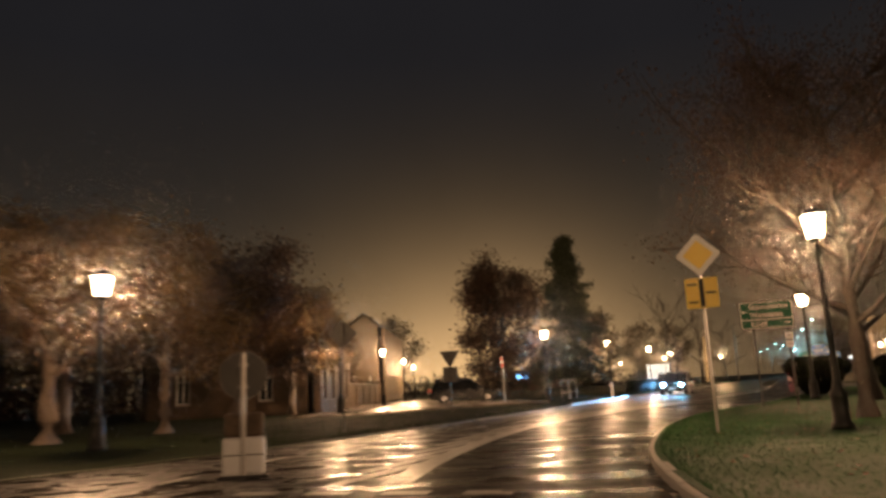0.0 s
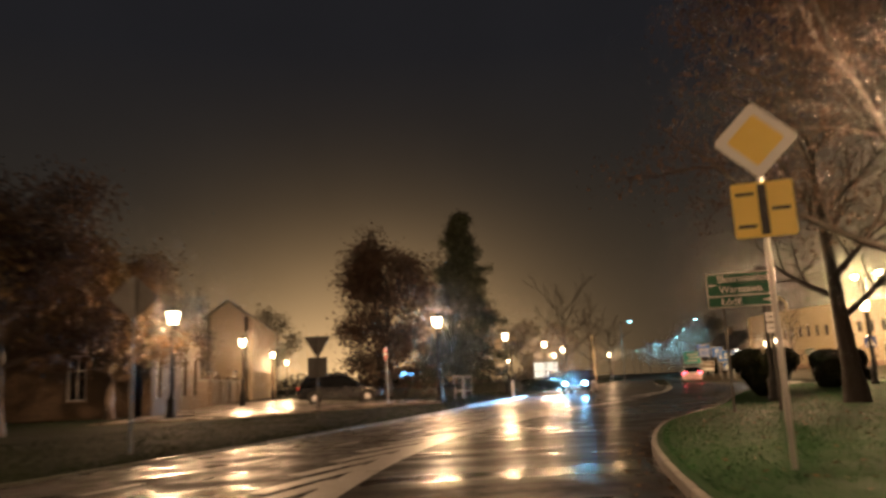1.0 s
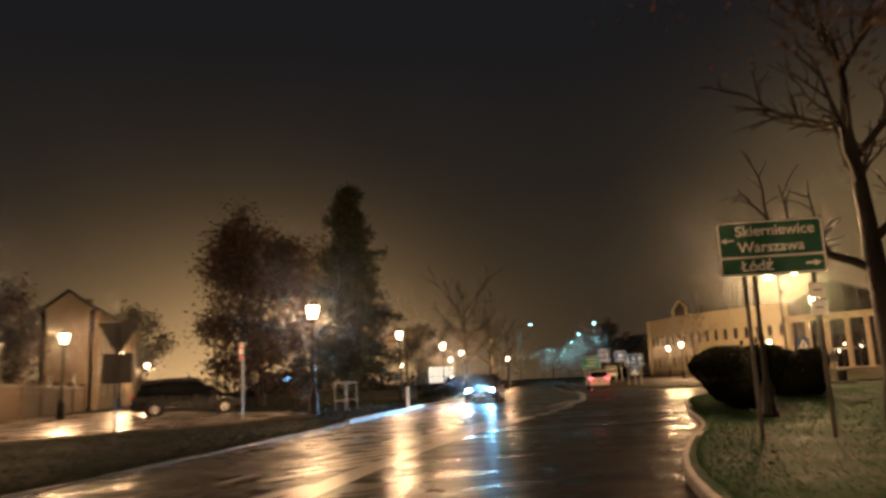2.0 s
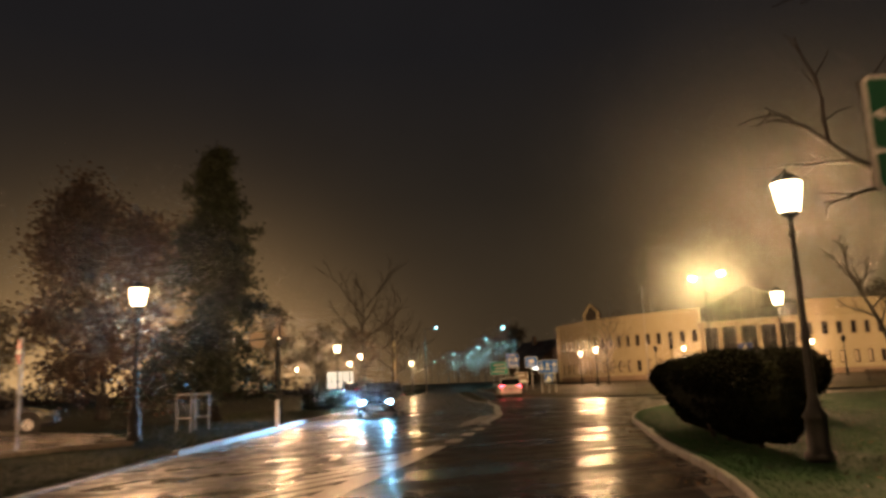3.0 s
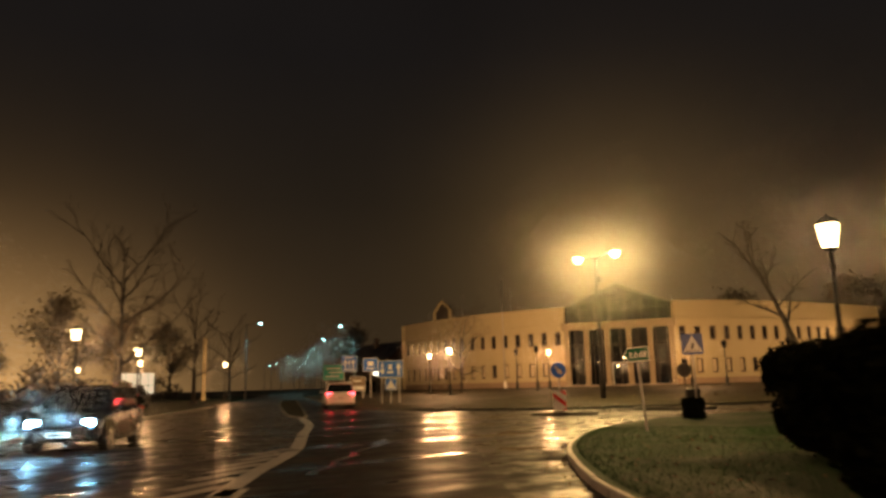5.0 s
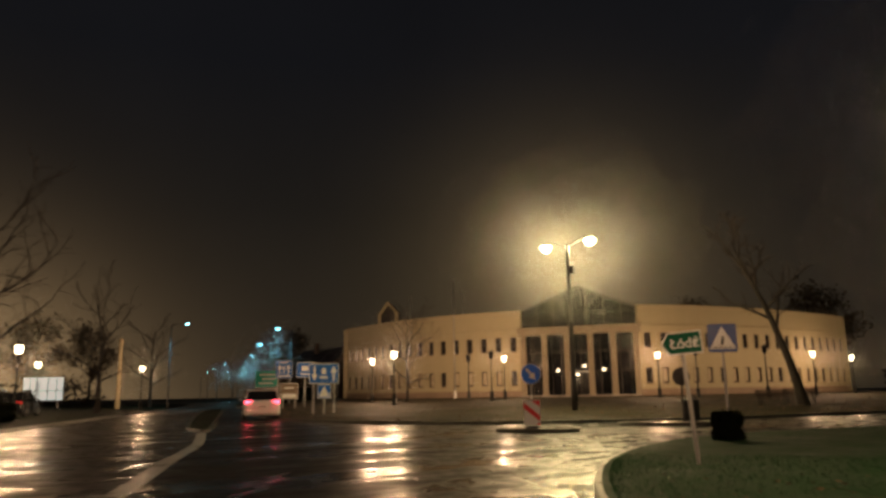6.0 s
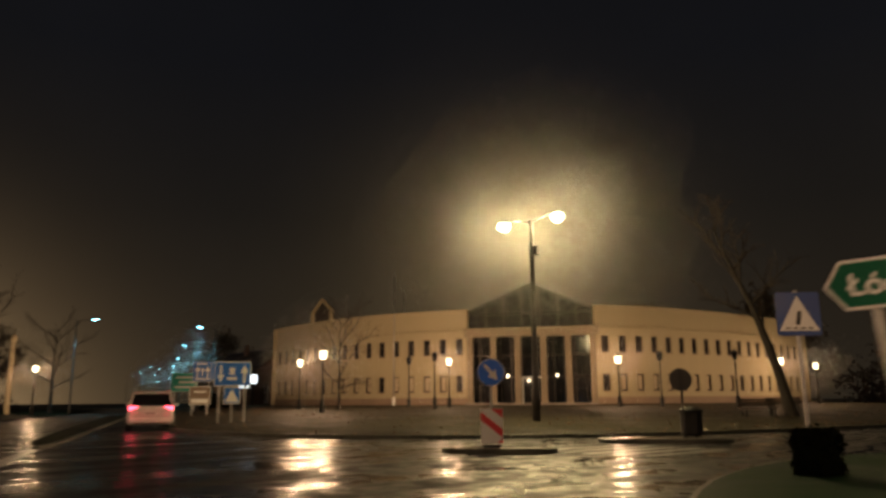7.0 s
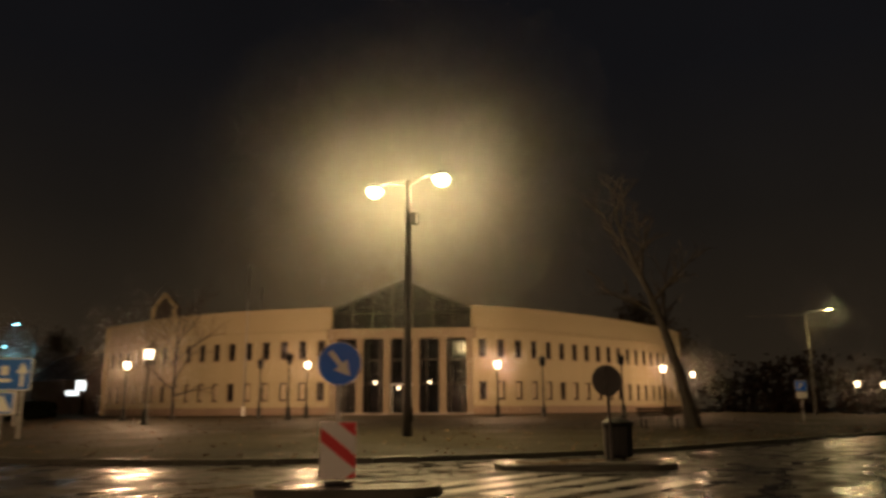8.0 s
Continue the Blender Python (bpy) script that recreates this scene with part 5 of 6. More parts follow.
def facade_bay(parent, a, b, z0, z1, openings, material, thick=0.4, frame_material=FRAME, panes=(DARK_GLASS, DARK_GLASS), bar=0.06, surround=None):
    """One bay of wall between plan points a and b with window openings (low, high, share of the width) cut through, and the windows in them."""
    d = b - a
    L = d.length
    m = Matrix.Translation((a.x, a.y, 0)) @ pose(0, 0, 0, 0, 0, math.degrees(math.atan2(d.y, d.x)))
    w = openings[0][2] * L if openings else 0
    lo = (L - w) / 2
    bm = bmesh.new()
    if openings:
        box(bm, (lo, thick, z1 - z0), (lo / 2, thick / 2, (z0 + z1) / 2))
        box(bm, (lo, thick, z1 - z0), (L - lo / 2, thick / 2, (z0 + z1) / 2))
        z = z0
        for low, high, share in [*openings, (z1, z1, 0)]:
            if low - z > 0.01:
                box(bm, (w, thick, low - z), (L / 2, thick / 2, (low + z) / 2))
            z = high
    else:
        box(bm, (L, thick, z1 - z0), (L / 2, thick / 2, (z0 + z1) / 2))
    part("wall", bm, material, parent, at=m)
    for (low, high, share), glass in zip(openings, panes):
        win = part("window", ring_frame(lo, L - lo, low, high, bar, 0.09, 0.20), frame_material, parent, at=m)
        if surround:
            part("surround", ring_frame(lo - 0.14, L - lo + 0.14, low - 0.02, high + 0.14, 0.14, -0.035, 0.02), surround, win, "pale raised window surround")
        if glass is not BLIND or surround:
            part("transom", boxes(((w - 0.12, 0.04, 0.04), (L / 2, 0.160, low + (high - low) * 0.66))), frame_material, win)
            part("mullion", boxes(((0.04, 0.05, high - low - 0.12), (L / 2, 0.157, (low + high) / 2))), frame_material, win)
        part("pane", boxes(((w - 0.1, 0.012, high - low - 0.1), (L / 2, 0.18, (low + high) / 2))), glass, win, "drawn cream blind" if glass is BLIND else "")
        part("sill", boxes(((w + 0.12, 0.12, 0.05), (L / 2, -0.03, low - 0.028), (0, 0, 0), 0.01)), PLINTH, win)


def cream_building():
    b = thing("corner_office_building", (0, 0, 0), 0, "long curved two-storey cream building with a glazed portico", "building")
    left = even_bays([(60.0, 106.8), (59.6, 102.5), (59.3, 96.5), (60.4, 89.6), (63.1, 82.6)], 1.48)
    right = even_bays([(68.6, 74.0), (72.6, 72.1), (77.2, 70.9), (83.2, 69.8), (90.0, 69.3), (96.6, 69.3)], 1.48)
    low, high, parapet = 0.55, 7.35, 8.3
    for pts in (left, right):
        for k, (a, c) in enumerate(zip(pts, pts[1:])):
            facade_bay(b, a, c, 1.29, high, [(1.75, 3.05, 0.42), (4.72, 6.0, 0.40)], RENDERED, panes=(BLIND if (len(pts) + k * 7) % 5 else DARK_GLASS, DARK_GLASS), bar=0.115)
            d = c - a
            m = Matrix.Translation((a.x, a.y, 0)) @ pose(0, 0, 0, 0, 0, math.degrees(math.atan2(d.y, d.x)))
            part("plinth", boxes(((d.length + 0.01, 0.46, 1.29 - low + 0.4), (d.length / 2, 0.20, (1.29 + low - 0.4) / 2))), PLINTH, b, at=m)
            part("cornice", boxes(((d.length + 0.02, 0.62, 0.10), (d.length / 2, 0.16, 6.72)), ((d.length + 0.02, 0.54, 0.06), (d.length / 2, 0.17, 6.62))), RENDERED, b, at=m)
            part("parapet", boxes(((d.length + 0.01, 0.34, parapet - high), (d.length / 2, 0.18, (parapet + high) / 2)), ((d.length + 0.02, 0.48, 0.07), (d.length / 2, 0.18, parapet + 0.035))), RENDERED, b, at=m)
    # flat roof and rear walls
    rim = [(p.x, p.y) for p in left] + [(p.x, p.y) for p in right]
    back = [(100, 84), (92, 112), (70, 114)]
    bm = bmesh.new()
    f = bm.faces.new([bm.verts.new((x, y, 7.9)) for x, y in rim + back])
    bmesh.ops.triangulate(bm, faces=[f])
    part("flat_roof", bm, ROOF, b)
    ring = [rim[-1], *back, rim[0]]
    for p, q in zip(ring, ring[1:]):
        p, q = Vector((*p, 0)), Vector((*q, 0))
        facade_bay(b, q, p, low, parapet, [], RENDERED)
    # portico: tall columns, beam, dark glass wall, gabled glazing above
    P, Q = Vector((63.1, 82.6, 0)), Vector((68.6, 74.0, 0))
    d = Q - P
    L = d.length
    m = Matrix.Translation(P) @ pose(0, 0, 0, 0, 0, math.degrees(math.atan2(d.y, d.x)))
    part("glass_wall", boxes(((L, 0.08, 6.0), (L / 2, 1.0, 3.4))), DARK_GLASS, b, "dark reflecting glass wall", at=m)
    for k in range(13):
        part("mullion", boxes(((0.07, 0.14, 6.0), (L * k / 12, 0.94, 3.4))), FRAME, b, at=m)
    for z in (2.9, 4.6):
        part("transom", boxes(((L, 0.12, 0.08), (L / 2, 0.93, z))), FRAME, b, at=m)
    part("door_frame", boxes(((0.08, 0.12, 2.3), (L * 0.42, 0.86, 1.7)), ((0.08, 0.12, 2.3), (L * 0.58, 0.86, 1.7)), ((L * 0.16, 0.12, 0.1), (L / 2, 0.86, 2.85))), WHITE, b, at=m)
    for x in (0.25, L * 0.21, L * 0.40, L * 0.60, L * 0.79, L - 0.25):
        part("column", boxes(((0.46, 0.46, 5.5), (x, -0.15, 3.3), (0, 0, 0), 0.03), ((0.60, 0.60, 0.35), (x, -0.15, 0.78), (0, 0, 0), 0.03), ((0.58, 0.58, 0.14), (x, -0.15, 5.98), (0, 0, 0), 0.02)), COLUMN, b, at=m)
    part("beam", boxes(((L + 0.4, 0.62, 0.60), (L / 2, -0.12, 6.35), (0, 0, 0), 0.02), ((L + 0.5, 0.74, 0.09), (L / 2, -0.13, 6.70))), COLUMN, b, at=m)
    # added glows in place of lamp reflections in the glass wall
    for x, z in ((L * 0.305, 3.0), (L * 0.47, 2.6), (L * 0.53, 3.35), (L * 0.69, 3.0)):
        lamp = part("entrance_lamp", boxes(((0.10, 0.30, 0.10), (x, 0.78, z + 0.14), (0, 0, 0), 0.02)), FRAME, b, "small glow standing for a lamp reflection in the portico", at=m)
        part("glint_glow", turned([(0.03, -0.10), (0.09, -0.06), (0.10, 0.02), (0.04, 0.08)], 10), LANTERN_GLOW, lamp, at=pose(x, 0.66, z))
    part("step", boxes(((L, 1.6, 0.16), (L / 2, -0.9, 0.64)), ((L, 1.2, 0.14), (L / 2, -0.7, 0.79))), PAVING, b, at=m)
    eave, ridge = 8.15, 10.3
    bm = plate([(0, 6.75), (L, 6.75), (L, eave), (L / 2, ridge), (0, eave)], 0.1)
    part("gable_glass", bm, GABLE_GLASS, b, "dark glazed gable", at=m @ pose(0, 0.35, 0))
    for k in range(1, 7):
        x = L * k / 7
        top = eave + (ridge - eave) * (1 - abs(x - L / 2) / (L / 2))
        part("mullion", boxes(((0.10, 0.16, top - 6.75), (x, 0.30, (top + 6.75) / 2))), FRAME, b, at=m)
    for s in (0, 1):
        a, c = Vector((s * L, 0.3, eave)), Vector((L / 2, 0.3, ridge))
        part("verge_trim", rod(bmesh.new(), a, c, 0.09, 0.09, 6), ROOF, b, at=m)
        bm = bmesh.new()
        vs = [bm.verts.new(v) for v in ((s * L, 0.3, eave), (L / 2, 0.3, ridge), (L / 2, 14, ridge), (s * L, 14, eave))]
        bm.faces.new(vs)
        part("gable_roof", bm, ROOF, b, at=m)
    # gabled dormer over the left wing
    a, c = Vector((59.62, 99.9, 0)), Vector((59.45, 96.3, 0))
    d = c - a
    m = Matrix.Translation(a) @ pose(0, 0, 0, 0, 0, math.degrees(math.atan2(d.y, d.x)))
    w = d.length
    dormer = part("dormer", plate([(0.3, 8.3), (w - 0.3, 8.3), (w - 0.3, 9.3), (w / 2, 10.3), (0.3, 9.3)], 0.5), ROOF, b, "dark dormer with a pale pointed frame", at=m)
    part("frame", rod(rod(bmesh.new(), (0.2, -0.05, 9.3), (w / 2, -0.05, 10.42), 0.16, 0.16, 6), (w / 2, -0.05, 10.42), (w - 0.2, -0.05, 9.3), 0.16, 0.16, 6), RENDERED, dormer)
    for x in (0.2, w - 0.2):
        part("frame", boxes(((0.30, 0.3, 1.1), (x, -0.05, 8.8), (0, 0, 0), 0.02)), RENDERED, dormer)
    # masts on the roof
    for x, y in ((66, 94), (63, 99)):
        part("mast", rod(bmesh.new(), (x, y, 7.9), (x, y, 11.4), 0.04), ZINC, b)


cream_building()


# ---- houses of the side street, and lit shop fronts far off ----
def house(name, x0, x1, y0, y1, eave, ridge, label, wall=OLD_WALL, bays=4):
    h = thing(name, (0, 0, 0), 0, label, "house", "houses of the side street")
    z0 = 0.2
    face = along([(x1, y0), (x1, y1)], (y1 - y0) / bays)
    face = [Vector((x1, y0 + (y1 - y0) * k / bays, 0)) for k in range(bays + 1)]
    for a, c in zip(face, face[1:]):
        facade_bay(h, c, a, z0, eave, [(1.0, 2.8, 0.34)], wall, 0.35, WHITE, panes=(BLIND,), surround=RENDERED)
    for a, c, wide in (((x0, y0), (x1 - 0.36, y0), 3), ((x1, y1), (x0, y1), 3)):
        a, c = Vector((*a, 0)), Vector((*c, 0))
        for k in range(2):
            facade_bay(h, a.lerp(c, k / 2), a.lerp(c, (k + 1) / 2), z0, eave, [(1.0, 2.8, 0.17)] if a.y < (y0 + y1) / 2 else [], wall, 0.35, WHITE)
    part("wall", boxes(((0.3, y1 - y0, eave - z0), (x0 + 0.15, (y0 + y1) / 2, (eave + z0) / 2))), wall, h)
    xm = (x0 + x1) / 2
    for y in (y0 + 0.02, y1 - 0.32):
        bm = bmesh.new()
        f = [bm.verts.new(v) for v in ((x0, y, eave), (x1, y, eave), (xm, y, ridge))]
        g2 = [bm.verts.new(v) for v in ((x0, y + 0.3, eave), (x1, y + 0.3, eave), (xm, y + 0.3, ridge))]
        bm.faces.new(f)
        bm.faces.new(g2[::-1])
        for k in range(3):
            bm.faces.new((f[k], f[(k + 1) % 3], g2[(k + 1) % 3], g2[k]))
        part("gable", bm, wall, h)
    for s in (x0, x1):
        out = 0.35 if s == x1 else -0.35
        a = Vector((s + out, 0, eave - 0.1))
        bm = bmesh.new()
        lo = [bm.verts.new((s + out, y, eave - 0.12)) for y in (y0 - 0.3, y1 + 0.3)]
        hi = [bm.verts.new((xm, y, ridge + 0.06)) for y in (y0 - 0.3, y1 + 0.3)]
        lo2 = [bm.verts.new((s + out, y, eave)) for y in (y0 - 0.3, y1 + 0.3)]
        hi2 = [bm.verts.new((xm, y, ridge + 0.2)) for y in (y0 - 0.3, y1 + 0.3)]
        for q in ((lo[0], lo[1], hi[1], hi[0]), (lo2[0], hi2[0], hi2[1], lo2[1]), (lo[0], lo2[0], lo2[1], lo[1]), (lo[0], hi[0], hi2[0], lo2[0]), (lo[1], lo2[1], hi2[1], hi[1])):
            bm.faces.new(q)
        part("roof", bm, ROOF, h)
    part("chimney", boxes(((0.5, 0.6, 1.6), (xm - 0.8, y0 + (y1 - y0) * 0.6, ridge + 0.2), (0, 0, 0), 0.02)), PLINTH, h)
    part("cornice", boxes(((0.12, y1 - y0, 0.18), (x1 + 0.06, (y0 + y1) / 2, eave - 0.16))), RENDERED, h)
    return h


house("town_house", -16, -7.0, 36, 46, 3.55, 6.6, "old single-storey plastered house with white windows and a dark roof", bays=4)
tree("lime_tree", (-7.7, 34.2, 0.28), 6.4, 0.2, "tree with brown autumn leaves beside the old house", 53, 11000, LEAF, 0.085, limbs=10, first=0.34, spread=0.46, cloud=0.4, bark=LIME_BARK)
w = thing("garden_wall", (-7.1, 46.6, 0.28), 90, "low dark plastered garden wall between the houses", "wall")
part("wall", boxes(((19.6, 0.28, 1.5), (10.0, 0, 0.75), (0, 0, 0), 0.02)), OLD_WALL, w)
part("coping", boxes(((19.8, 0.40, 0.10), (10.0, 0, 1.55), (0, 0, 0), 0.03)), ROOF, w)
for k in range(6):
    part("pier", boxes(((0.42, 0.42, 1.85), (0.4 + 3.85 * k, 0, 0.92), (0, 0, 0), 0.03)), OLD_WALL, w)
tree("dark_tree", (-11.6, 50.0, 0.28), 8.0, 0.22, "dark dense tree behind the garden wall", 51, 9000, LEAF_RED, 0.11, limbs=11, first=0.22, spread=0.42, cloud=0.45)
tree("dark_tree", (-11.0, 59.0, 0.28), 7.2, 0.2, "dark dense tree behind the garden wall", 52, 8000, LEAF_RED, 0.11, limbs=11, first=0.22, spread=0.42, cloud=0.45)
house("tall_house", -10.4, -7.0, 69, 90, 7.3, 8.6, "tall pale plastered house at the end of the side street", COLUMN, bays=7)


def shop(name, place, turn, w, h, label, panel, tall, z):
    s = thing(name, place, turn, label, "shop")
    part("building", boxes(((w, 6.0, h), (0, 3.05, h / 2), (0, 0, 0), 0.05)), OLD_WALL, s)
    part("roof", boxes(((w + 0.6, 6.6, 0.25), (0, 3.0, h + 0.13), (0, 0, 0), 0.04)), ROOF, s)
    part("lit_sign", boxes(((w * 0.42, 0.12, tall), (0, -0.06, z), (0, 0, 0), 0.02)), panel, s, "glowing sign panel")
    for k in (-1, 0, 1):
        win = part("window", ring_frame(k * w * 0.28 - w * 0.11, k * w * 0.28 + w * 0.11, 0.7, 1.9, 0.08, -0.04, 0.03), FRAME, s)
        part("pane", boxes(((w * 0.21, 0.02, 1.16), (k * w * 0.28, 0.0, 1.3))), DARK_GLASS, win)
    return s


shop("shop_with_blue_sign", (12.4, 134, 0.2), 5, 10.0, 3.4, "low shop with a glowing blue sign", SHOP_BLUE, 0.8, 2.5)
s = thing("lit_display_board", (32.6, 121, 0.05), -13, "pale lit advertising display on two legs", "display board")
part("panel", boxes(((3.6, 0.25, 2.3), (0, 0, 2.2), (0, 0, 0), 0.04)), SHOP_WHITE, s, "pale glowing panel")
for k in range(4):
    part("divider", boxes(((0.08, 0.27, 2.2), (-1.2 + 0.8 * k, 0, 2.2))), TRIM, s)
part("divider", boxes(((3.5, 0.275, 0.08), (0, 0, 2.0))), TRIM, s)
for x in (-1.4, 1.4):
    part("leg", boxes(((0.14, 0.14, 1.1), (x, 0, 0.55))), ZINC, s)
for x, y in ((6.56, 41.1), (7.15, 41.95)):
    s = thing("frame_stand", (x, y, 0.26), -14, "narrow pale steel frame stand on the verge", "stand", "white frame stands")
    for side in (-0.2, 0.2):
        part("upright", rod(bmesh.new(), (side, 0, 0), (side, 0, 1.08), 0.018, sides=8), KERB, s)
    for z in (0.38, 1.06):
        part("crossbar", rod(bmesh.new(), (-0.2, 0, z), (0.2, 0, z), 0.02, sides=8), KERB, s)
post_ob = thing("white_marker_post", (37.0, 110.5, 0.1), 0, "tall pale concrete pillar on the median", "pillar")
part("shaft", turned([(0.24, 0), (0.22, 0.2), (0.17, 6.0), (0.24, 6.1), (0.24, 6.5), (0.06, 6.8)], 12), RENDERED, post_ob)

s = thing("parking_sign", (72.0, 53.6, -0.04), -70, "square blue parking sign with a white letter", "road sign")
post(s, 2.65, 0.03)
b = back_to_back(s, "board", rounded(0.62, 0.62, 0.04), WHITE, 2.3)
part("blue_field", plate(rounded(0.57, 0.57, 0.035), 0.003), BLUE, b, "blue reflective field", at=pose(0, -0.009, 0))
word("P", 0.52, WHITE, b, -0.15, -0.18, y=-0.015)
back_to_back(s, "lower_plate", rounded(0.58, 0.32, 0.03), WHITE, 1.78)

house("corner_house", 67, 75, 124, 137, 4.6, 7.6, "dim plastered house with a gabled roof beyond the cream building", bays=5)

# far trees that close the view
far_tree = tree("far_tree", (-14.0, 132.0, -0.04), 10.5, 0.26, "dim tree at the misty edge of the town", 31, 3500, LEAF, 0.17, limbs=9, first=0.2, spread=0.46, twigs=4, cloud=0.6)
tagged(far_tree, group="far trees")
rnd = random.Random(41)
for x, y in ((19, 152), (27, 140), (46, 158), (36, 150), (78, 152), (92, 138), (104, 120), (112, 96), (112, 78), (112, 30), (98, 22), (84, 16), (-22, 60), (-24, 84), (-26, 40), (-20, 112), (-30, 22), (-10, 124)):
    k = rnd.uniform(0.75, 1.25)
    ob = copy_thing(far_tree, pose(x, y, -0.04, 0, 0, rnd.uniform(0, 360)))
    ob.scale = (k, k, k * rnd.uniform(0.9, 1.15))


def far_woods(name, pts, deep, high, label, seed, count):
    """A made-up belt of trees that screens the bright horizon, too far off to count: short trunks and ragged crowns of
    leaf clumps.
    """
    rnd = random.Random(seed)
    belt = along(pts, 2.0)
    centres, verts, faces = [], [], []
    for p in belt:
        for k in range(3):
            c = p + Vector((rnd.uniform(-deep, deep), rnd.uniform(-deep, deep), 0))
            top = high * rnd.uniform(0.45, 1.1)
            for j in range(7):
                centres.append(c + Vector((rnd.gauss(0, 1.3), rnd.gauss(0, 1.3), top * rnd.uniform(0.12, 1.0))))
            q = len(verts)
            for a in range(3):
                verts += [(c.x + 0.22 * math.cos(2.1 * a), c.y + 0.22 * math.sin(2.1 * a), -0.04), (c.x + 0.05 * math.cos(2.1 * a), c.y + 0.05 * math.sin(2.1 * a), top * 0.8)]
            faces += [(q + 2 * a, q + (2 * a + 2) % 6, q + (2 * a + 3) % 6, q + 2 * a + 1) for a in range(3)]
    ob = thing(name, (0, 0, 0), 0, label, "woods", kind="stuff")
    tagged(part("trunk_mass", quick("trunk_mass", verts, faces, BARK), BARK, ob), kind="stuff")
    tagged(part("crown_mass", leaf_cloud(rnd, centres, count, 0.9, 0.34, LEAF_RED), LEAF_RED, ob), kind="stuff")


# made-up belts, placed to hide the bright sky along the horizon
far_woods("far_woods", [(106, 196), (116, 190), (128, 178), (138, 162)], 5, 8.5, "added dark trees hiding bright sky beyond the far road", 61, 12000)
far_woods("far_woods", [(-46, 128), (-14, 158), (20, 170), (50, 176)], 5, 3.6, "added low scrub hiding the bright horizon past the town", 63, 9000)
far_woods("far_woods", [(-30, 2), (-42, 26), (-40, 62), (-34, 100)], 4, 6.5, "added dark trees hiding bright sky behind verge and houses", 64, 14000)
far_woods("far_woods", [(126, 74), (130, 58), (127, 40), (116, 22), (96, 8)], 4, 7.0, "added dark trees hiding bright sky beyond the side road", 62, 12000)


for x, y, z, w, h, turn in ((61.3, 113.7, 3.5, 0.8, 0.9, -24), (65.0, 122.4, 3.0, 1.15, 0.45, -24)):
    s = thing("lit_advert_box", (x, y, 0.1), turn, "small white glowing advertising box on a dark post", "advert box", "lit advert boxes")
    part("casing", boxes(((w + 0.08, 0.22, h + 0.08), (0, 0.06, z - 0.1), (0, 0, 0), 0.03)), TRIM, s)
    part("lit_face", boxes(((w, 0.03, h), (0, -0.06, z - 0.1), (0, 0, 0), 0.01)), ADVERT, s, "glowing white face")
    part("post", rod(bmesh.new(), (0, 0.06, -0.14), (0, 0.06, z - 0.1 - h / 2), 0.06), IRON, s)


# ---- flagpole before the cream building ----
pole = thing("flagpole", (59.3, 87.3, 0.68), 0, "tall thin pale flagpole without a flag on the lawn", "flagpole")
part("shaft", turned([(0.06, 0.6), (0.045, 5.0), (0.03, 10.6)], 10), ZINC, pole, smooth=True)
part("foot", turned([(0.13, 0), (0.13, 0.62), (0.07, 0.72)], 10), WHITE, pole, "white-painted foot")
part("knob", turned([(0.02, 10.58), (0.07, 10.66), (0.05, 10.74), (0.01, 10.78)], 10), ZINC, pole)
part("halyard", rod(bmesh.new(), (0.09, 0, 1.3), (0.05, 0, 10.5), 0.006, sides=4), TRIM, pole)


# ---- drops set round the lamps to stand in for their mist halos ----
DROP = bpy.data.materials.new("halo_drop")
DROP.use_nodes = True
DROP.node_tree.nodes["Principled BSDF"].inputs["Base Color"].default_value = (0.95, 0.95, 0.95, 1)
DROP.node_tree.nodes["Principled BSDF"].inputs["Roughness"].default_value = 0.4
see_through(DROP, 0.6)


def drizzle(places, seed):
    """Small triangles that build a halo round each of the places (x, y, z, drops, their size, reach, clear round the
    lamp): thick beside the lamp, thinner away from it, down to the ground.
    """
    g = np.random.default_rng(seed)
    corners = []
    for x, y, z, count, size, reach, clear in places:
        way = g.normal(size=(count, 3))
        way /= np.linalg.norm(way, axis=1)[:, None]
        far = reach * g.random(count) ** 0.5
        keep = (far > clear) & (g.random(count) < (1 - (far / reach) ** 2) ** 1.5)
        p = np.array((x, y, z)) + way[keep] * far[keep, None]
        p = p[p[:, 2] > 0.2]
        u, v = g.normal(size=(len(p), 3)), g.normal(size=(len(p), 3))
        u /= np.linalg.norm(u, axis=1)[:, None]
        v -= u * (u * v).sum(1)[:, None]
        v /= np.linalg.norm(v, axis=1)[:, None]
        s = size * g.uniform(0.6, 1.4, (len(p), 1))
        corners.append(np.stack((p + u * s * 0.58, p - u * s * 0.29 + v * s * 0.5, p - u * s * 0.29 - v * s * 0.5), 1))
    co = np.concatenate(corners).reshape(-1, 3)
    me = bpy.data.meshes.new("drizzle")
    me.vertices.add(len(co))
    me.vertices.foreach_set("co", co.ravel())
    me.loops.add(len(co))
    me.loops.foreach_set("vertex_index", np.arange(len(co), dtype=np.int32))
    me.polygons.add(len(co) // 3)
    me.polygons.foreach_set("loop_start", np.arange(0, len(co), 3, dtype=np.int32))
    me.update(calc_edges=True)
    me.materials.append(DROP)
    return tagged(new("drizzle", me), "fine drops set round the street lamps as their mist halos", "drizzle", kind="stuff")


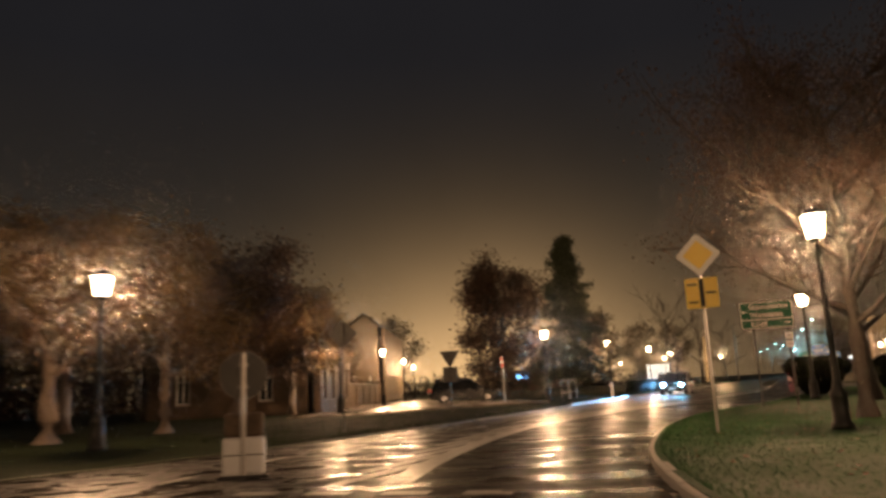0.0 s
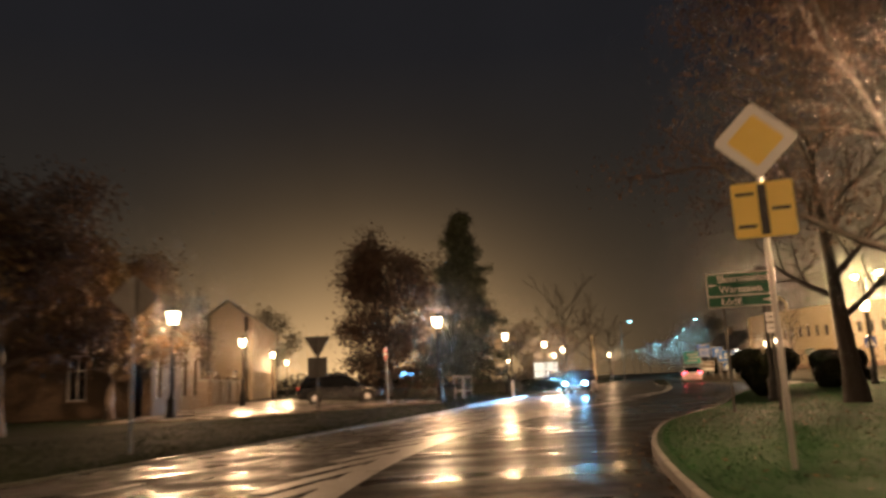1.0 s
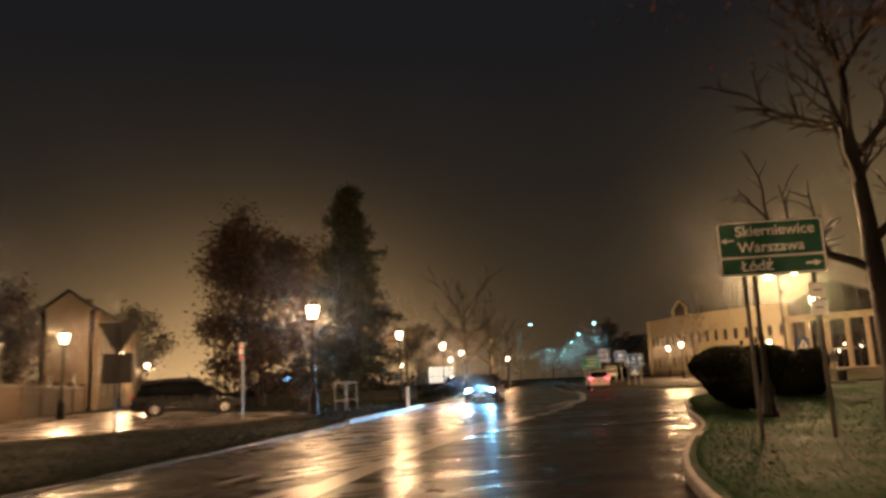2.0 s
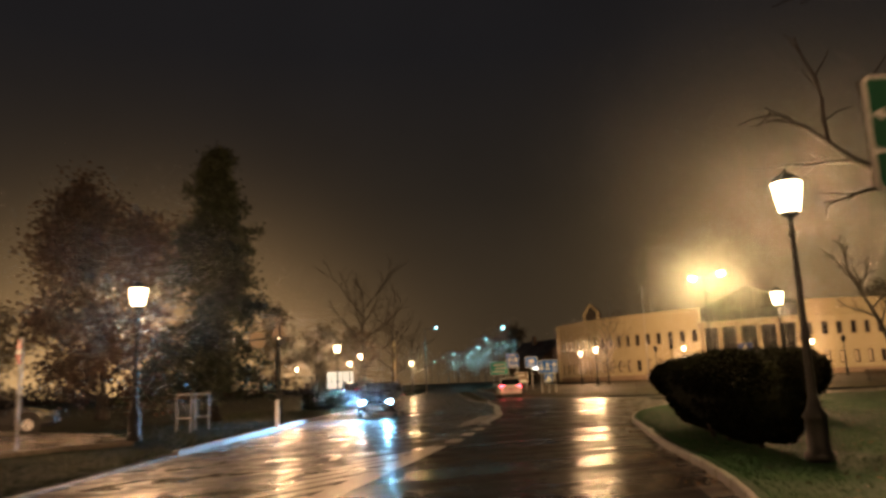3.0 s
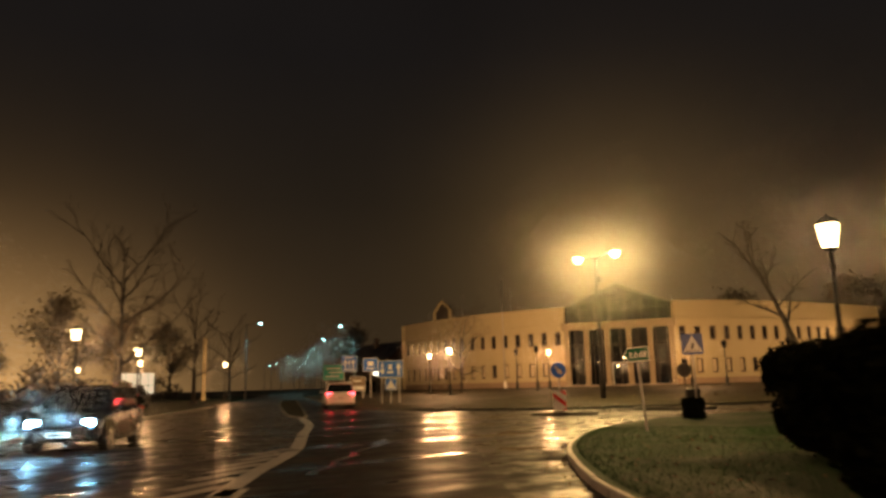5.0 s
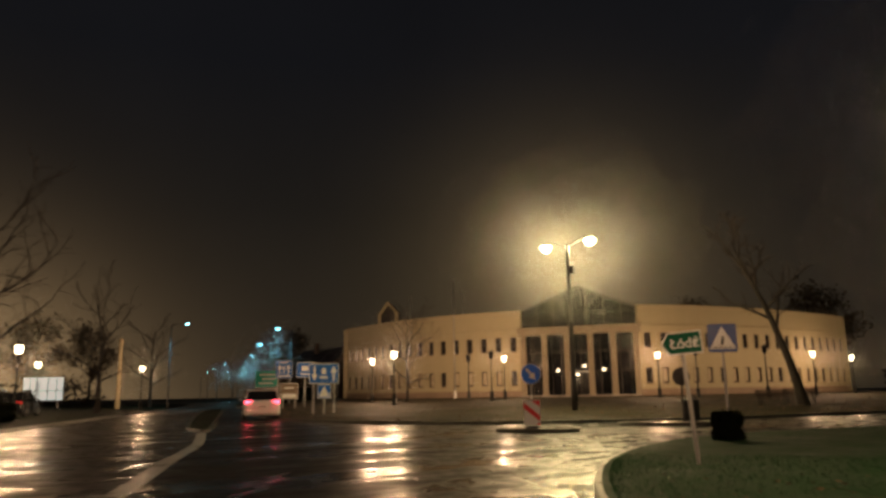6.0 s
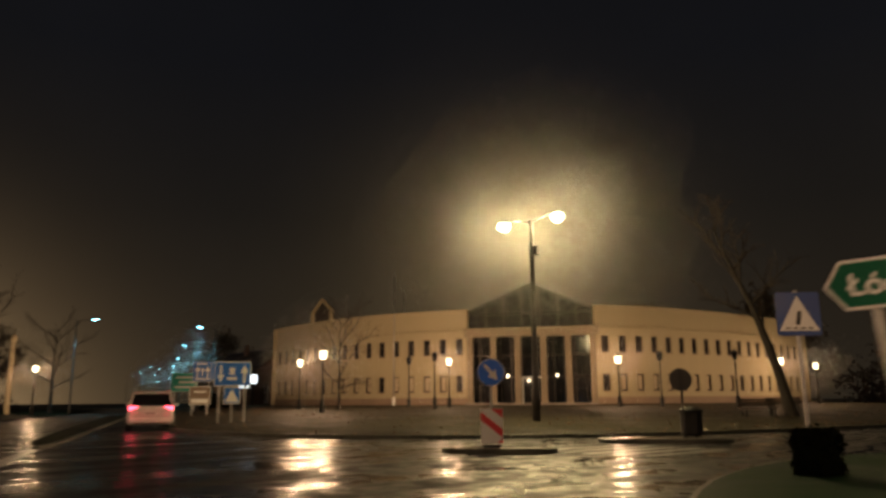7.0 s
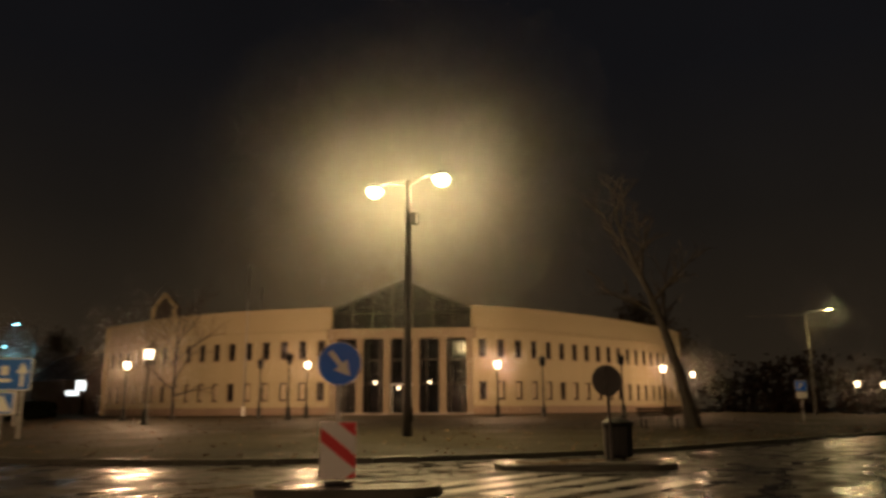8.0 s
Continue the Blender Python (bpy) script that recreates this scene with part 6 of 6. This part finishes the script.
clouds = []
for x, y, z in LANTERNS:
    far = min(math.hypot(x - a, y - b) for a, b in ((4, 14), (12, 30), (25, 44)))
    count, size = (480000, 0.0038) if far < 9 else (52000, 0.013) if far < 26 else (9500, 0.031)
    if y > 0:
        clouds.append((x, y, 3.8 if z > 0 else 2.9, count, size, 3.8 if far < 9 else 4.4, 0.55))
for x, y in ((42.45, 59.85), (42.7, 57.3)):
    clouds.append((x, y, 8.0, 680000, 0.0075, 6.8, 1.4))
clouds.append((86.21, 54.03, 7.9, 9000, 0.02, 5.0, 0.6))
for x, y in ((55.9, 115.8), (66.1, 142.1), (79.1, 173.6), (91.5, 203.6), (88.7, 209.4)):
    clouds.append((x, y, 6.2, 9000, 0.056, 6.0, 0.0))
# drops before the headlights stand in for their blue haze
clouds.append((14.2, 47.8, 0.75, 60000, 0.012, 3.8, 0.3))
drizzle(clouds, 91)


# ---- fallen leaves and grass tufts ----
def litter(name, places, label, seed, size=0.05):
    rnd = random.Random(seed)
    verts, faces = [], []
    for p in places:
        q = Euler((rnd.uniform(-0.5, 0.5), rnd.uniform(-0.5, 0.5), rnd.uniform(0, 6.3))).to_matrix()
        s = size * rnd.uniform(0.5, 1.3)
        k = len(verts)
        for v in ((0, -s, 0), (s * 0.6, 0, s * 0.25), (0, s, 0), (-s * 0.6, 0, s * 0.25)):
            verts.append(tuple(p + q @ Vector(v) + Vector((0, 0, s * 0.35))))
        faces += [(k, k + 1, k + 2), (k, k + 2, k + 3)]
    tagged(new(name, quick(name, verts, faces, LITTER)), label, "leaves", kind="stuff")


rnd = random.Random(71)
spots = []
for k in range(2600):
    j, i = rnd.randrange(len(building_rows) - 2), rnd.randrange(30, len(building_rows[0]) - 30)
    u, v = rnd.random(), rnd.random()
    a, b2 = Vector(building_rows[j][i]).lerp(Vector(building_rows[j][i + 1]), u), Vector(building_rows[j + 1][i]).lerp(Vector(building_rows[j + 1][i + 1]), u)
    spots.append(a.lerp(b2, v))
litter("fallen_leaves", spots, "fallen brown leaves on the building's lawn", 72, 0.07)
spots = []
for k in range(1500):
    i = rnd.randrange(12, 62)
    a, b2 = rk[i], rk[i + 1]
    d = (b2 - a).normalized()
    spots.append(a.lerp(b2, rnd.random()) + Vector((d.y, -d.x, 0)) * rnd.uniform(0.1, 7.0) + Vector((0, 0, 0.135)))
litter("fallen_leaves", spots, "fallen brown leaves on the corner lawn", 73, 0.035)
spots = []
for k in range(900):
    i = rnd.randrange(12, 62)
    a, b2 = rk[i], rk[i + 1]
    d = (b2 - a).normalized()
    spots.append(a.lerp(b2, rnd.random()) - Vector((d.y, -d.x, 0)) * (0.1 + 0.5 * rnd.random() ** 2) + Vector((0, 0, 0.002)))
litter("fallen_leaves", spots, "wet leaves along the gutter", 74, 0.03)
verts, faces = [], []
start = next(k for k, p in enumerate(lk) if p.y > 14)
while len(faces) < 26000:
    k = rnd.randrange(start, start + 46)
    a, b2 = lk[k], lk[k + 1]
    p = a.lerp(b2, rnd.random())
    d = 0.1 + 5.0 * rnd.random() ** 1.7
    z = 0.11 + 0.03 * min(1.0, d / 0.5) + 0.05 * min(1.0, max(0.0, (d - 0.5) / 1.1)) + 0.05 * min(1.0, max(0.0, (d - 1.6) / 2.4)) - verge_drop(p.y) * max(0.0, 1 - d / 4)
    p = Vector((p.x - 0.9 * d, p.y + 0.43 * d, z - 0.01))
    a2 = rnd.uniform(0, 6.3)
    s = Vector((math.cos(a2), math.sin(a2), 0)) * 0.008
    tip = Vector((rnd.uniform(-0.05, 0.05), rnd.uniform(-0.05, 0.05), rnd.uniform(0.03, 0.10)))
    q = len(verts)
    verts += [tuple(p - s), tuple(p + s), tuple(p + tip)]
    faces.append((q, q + 1, q + 2))
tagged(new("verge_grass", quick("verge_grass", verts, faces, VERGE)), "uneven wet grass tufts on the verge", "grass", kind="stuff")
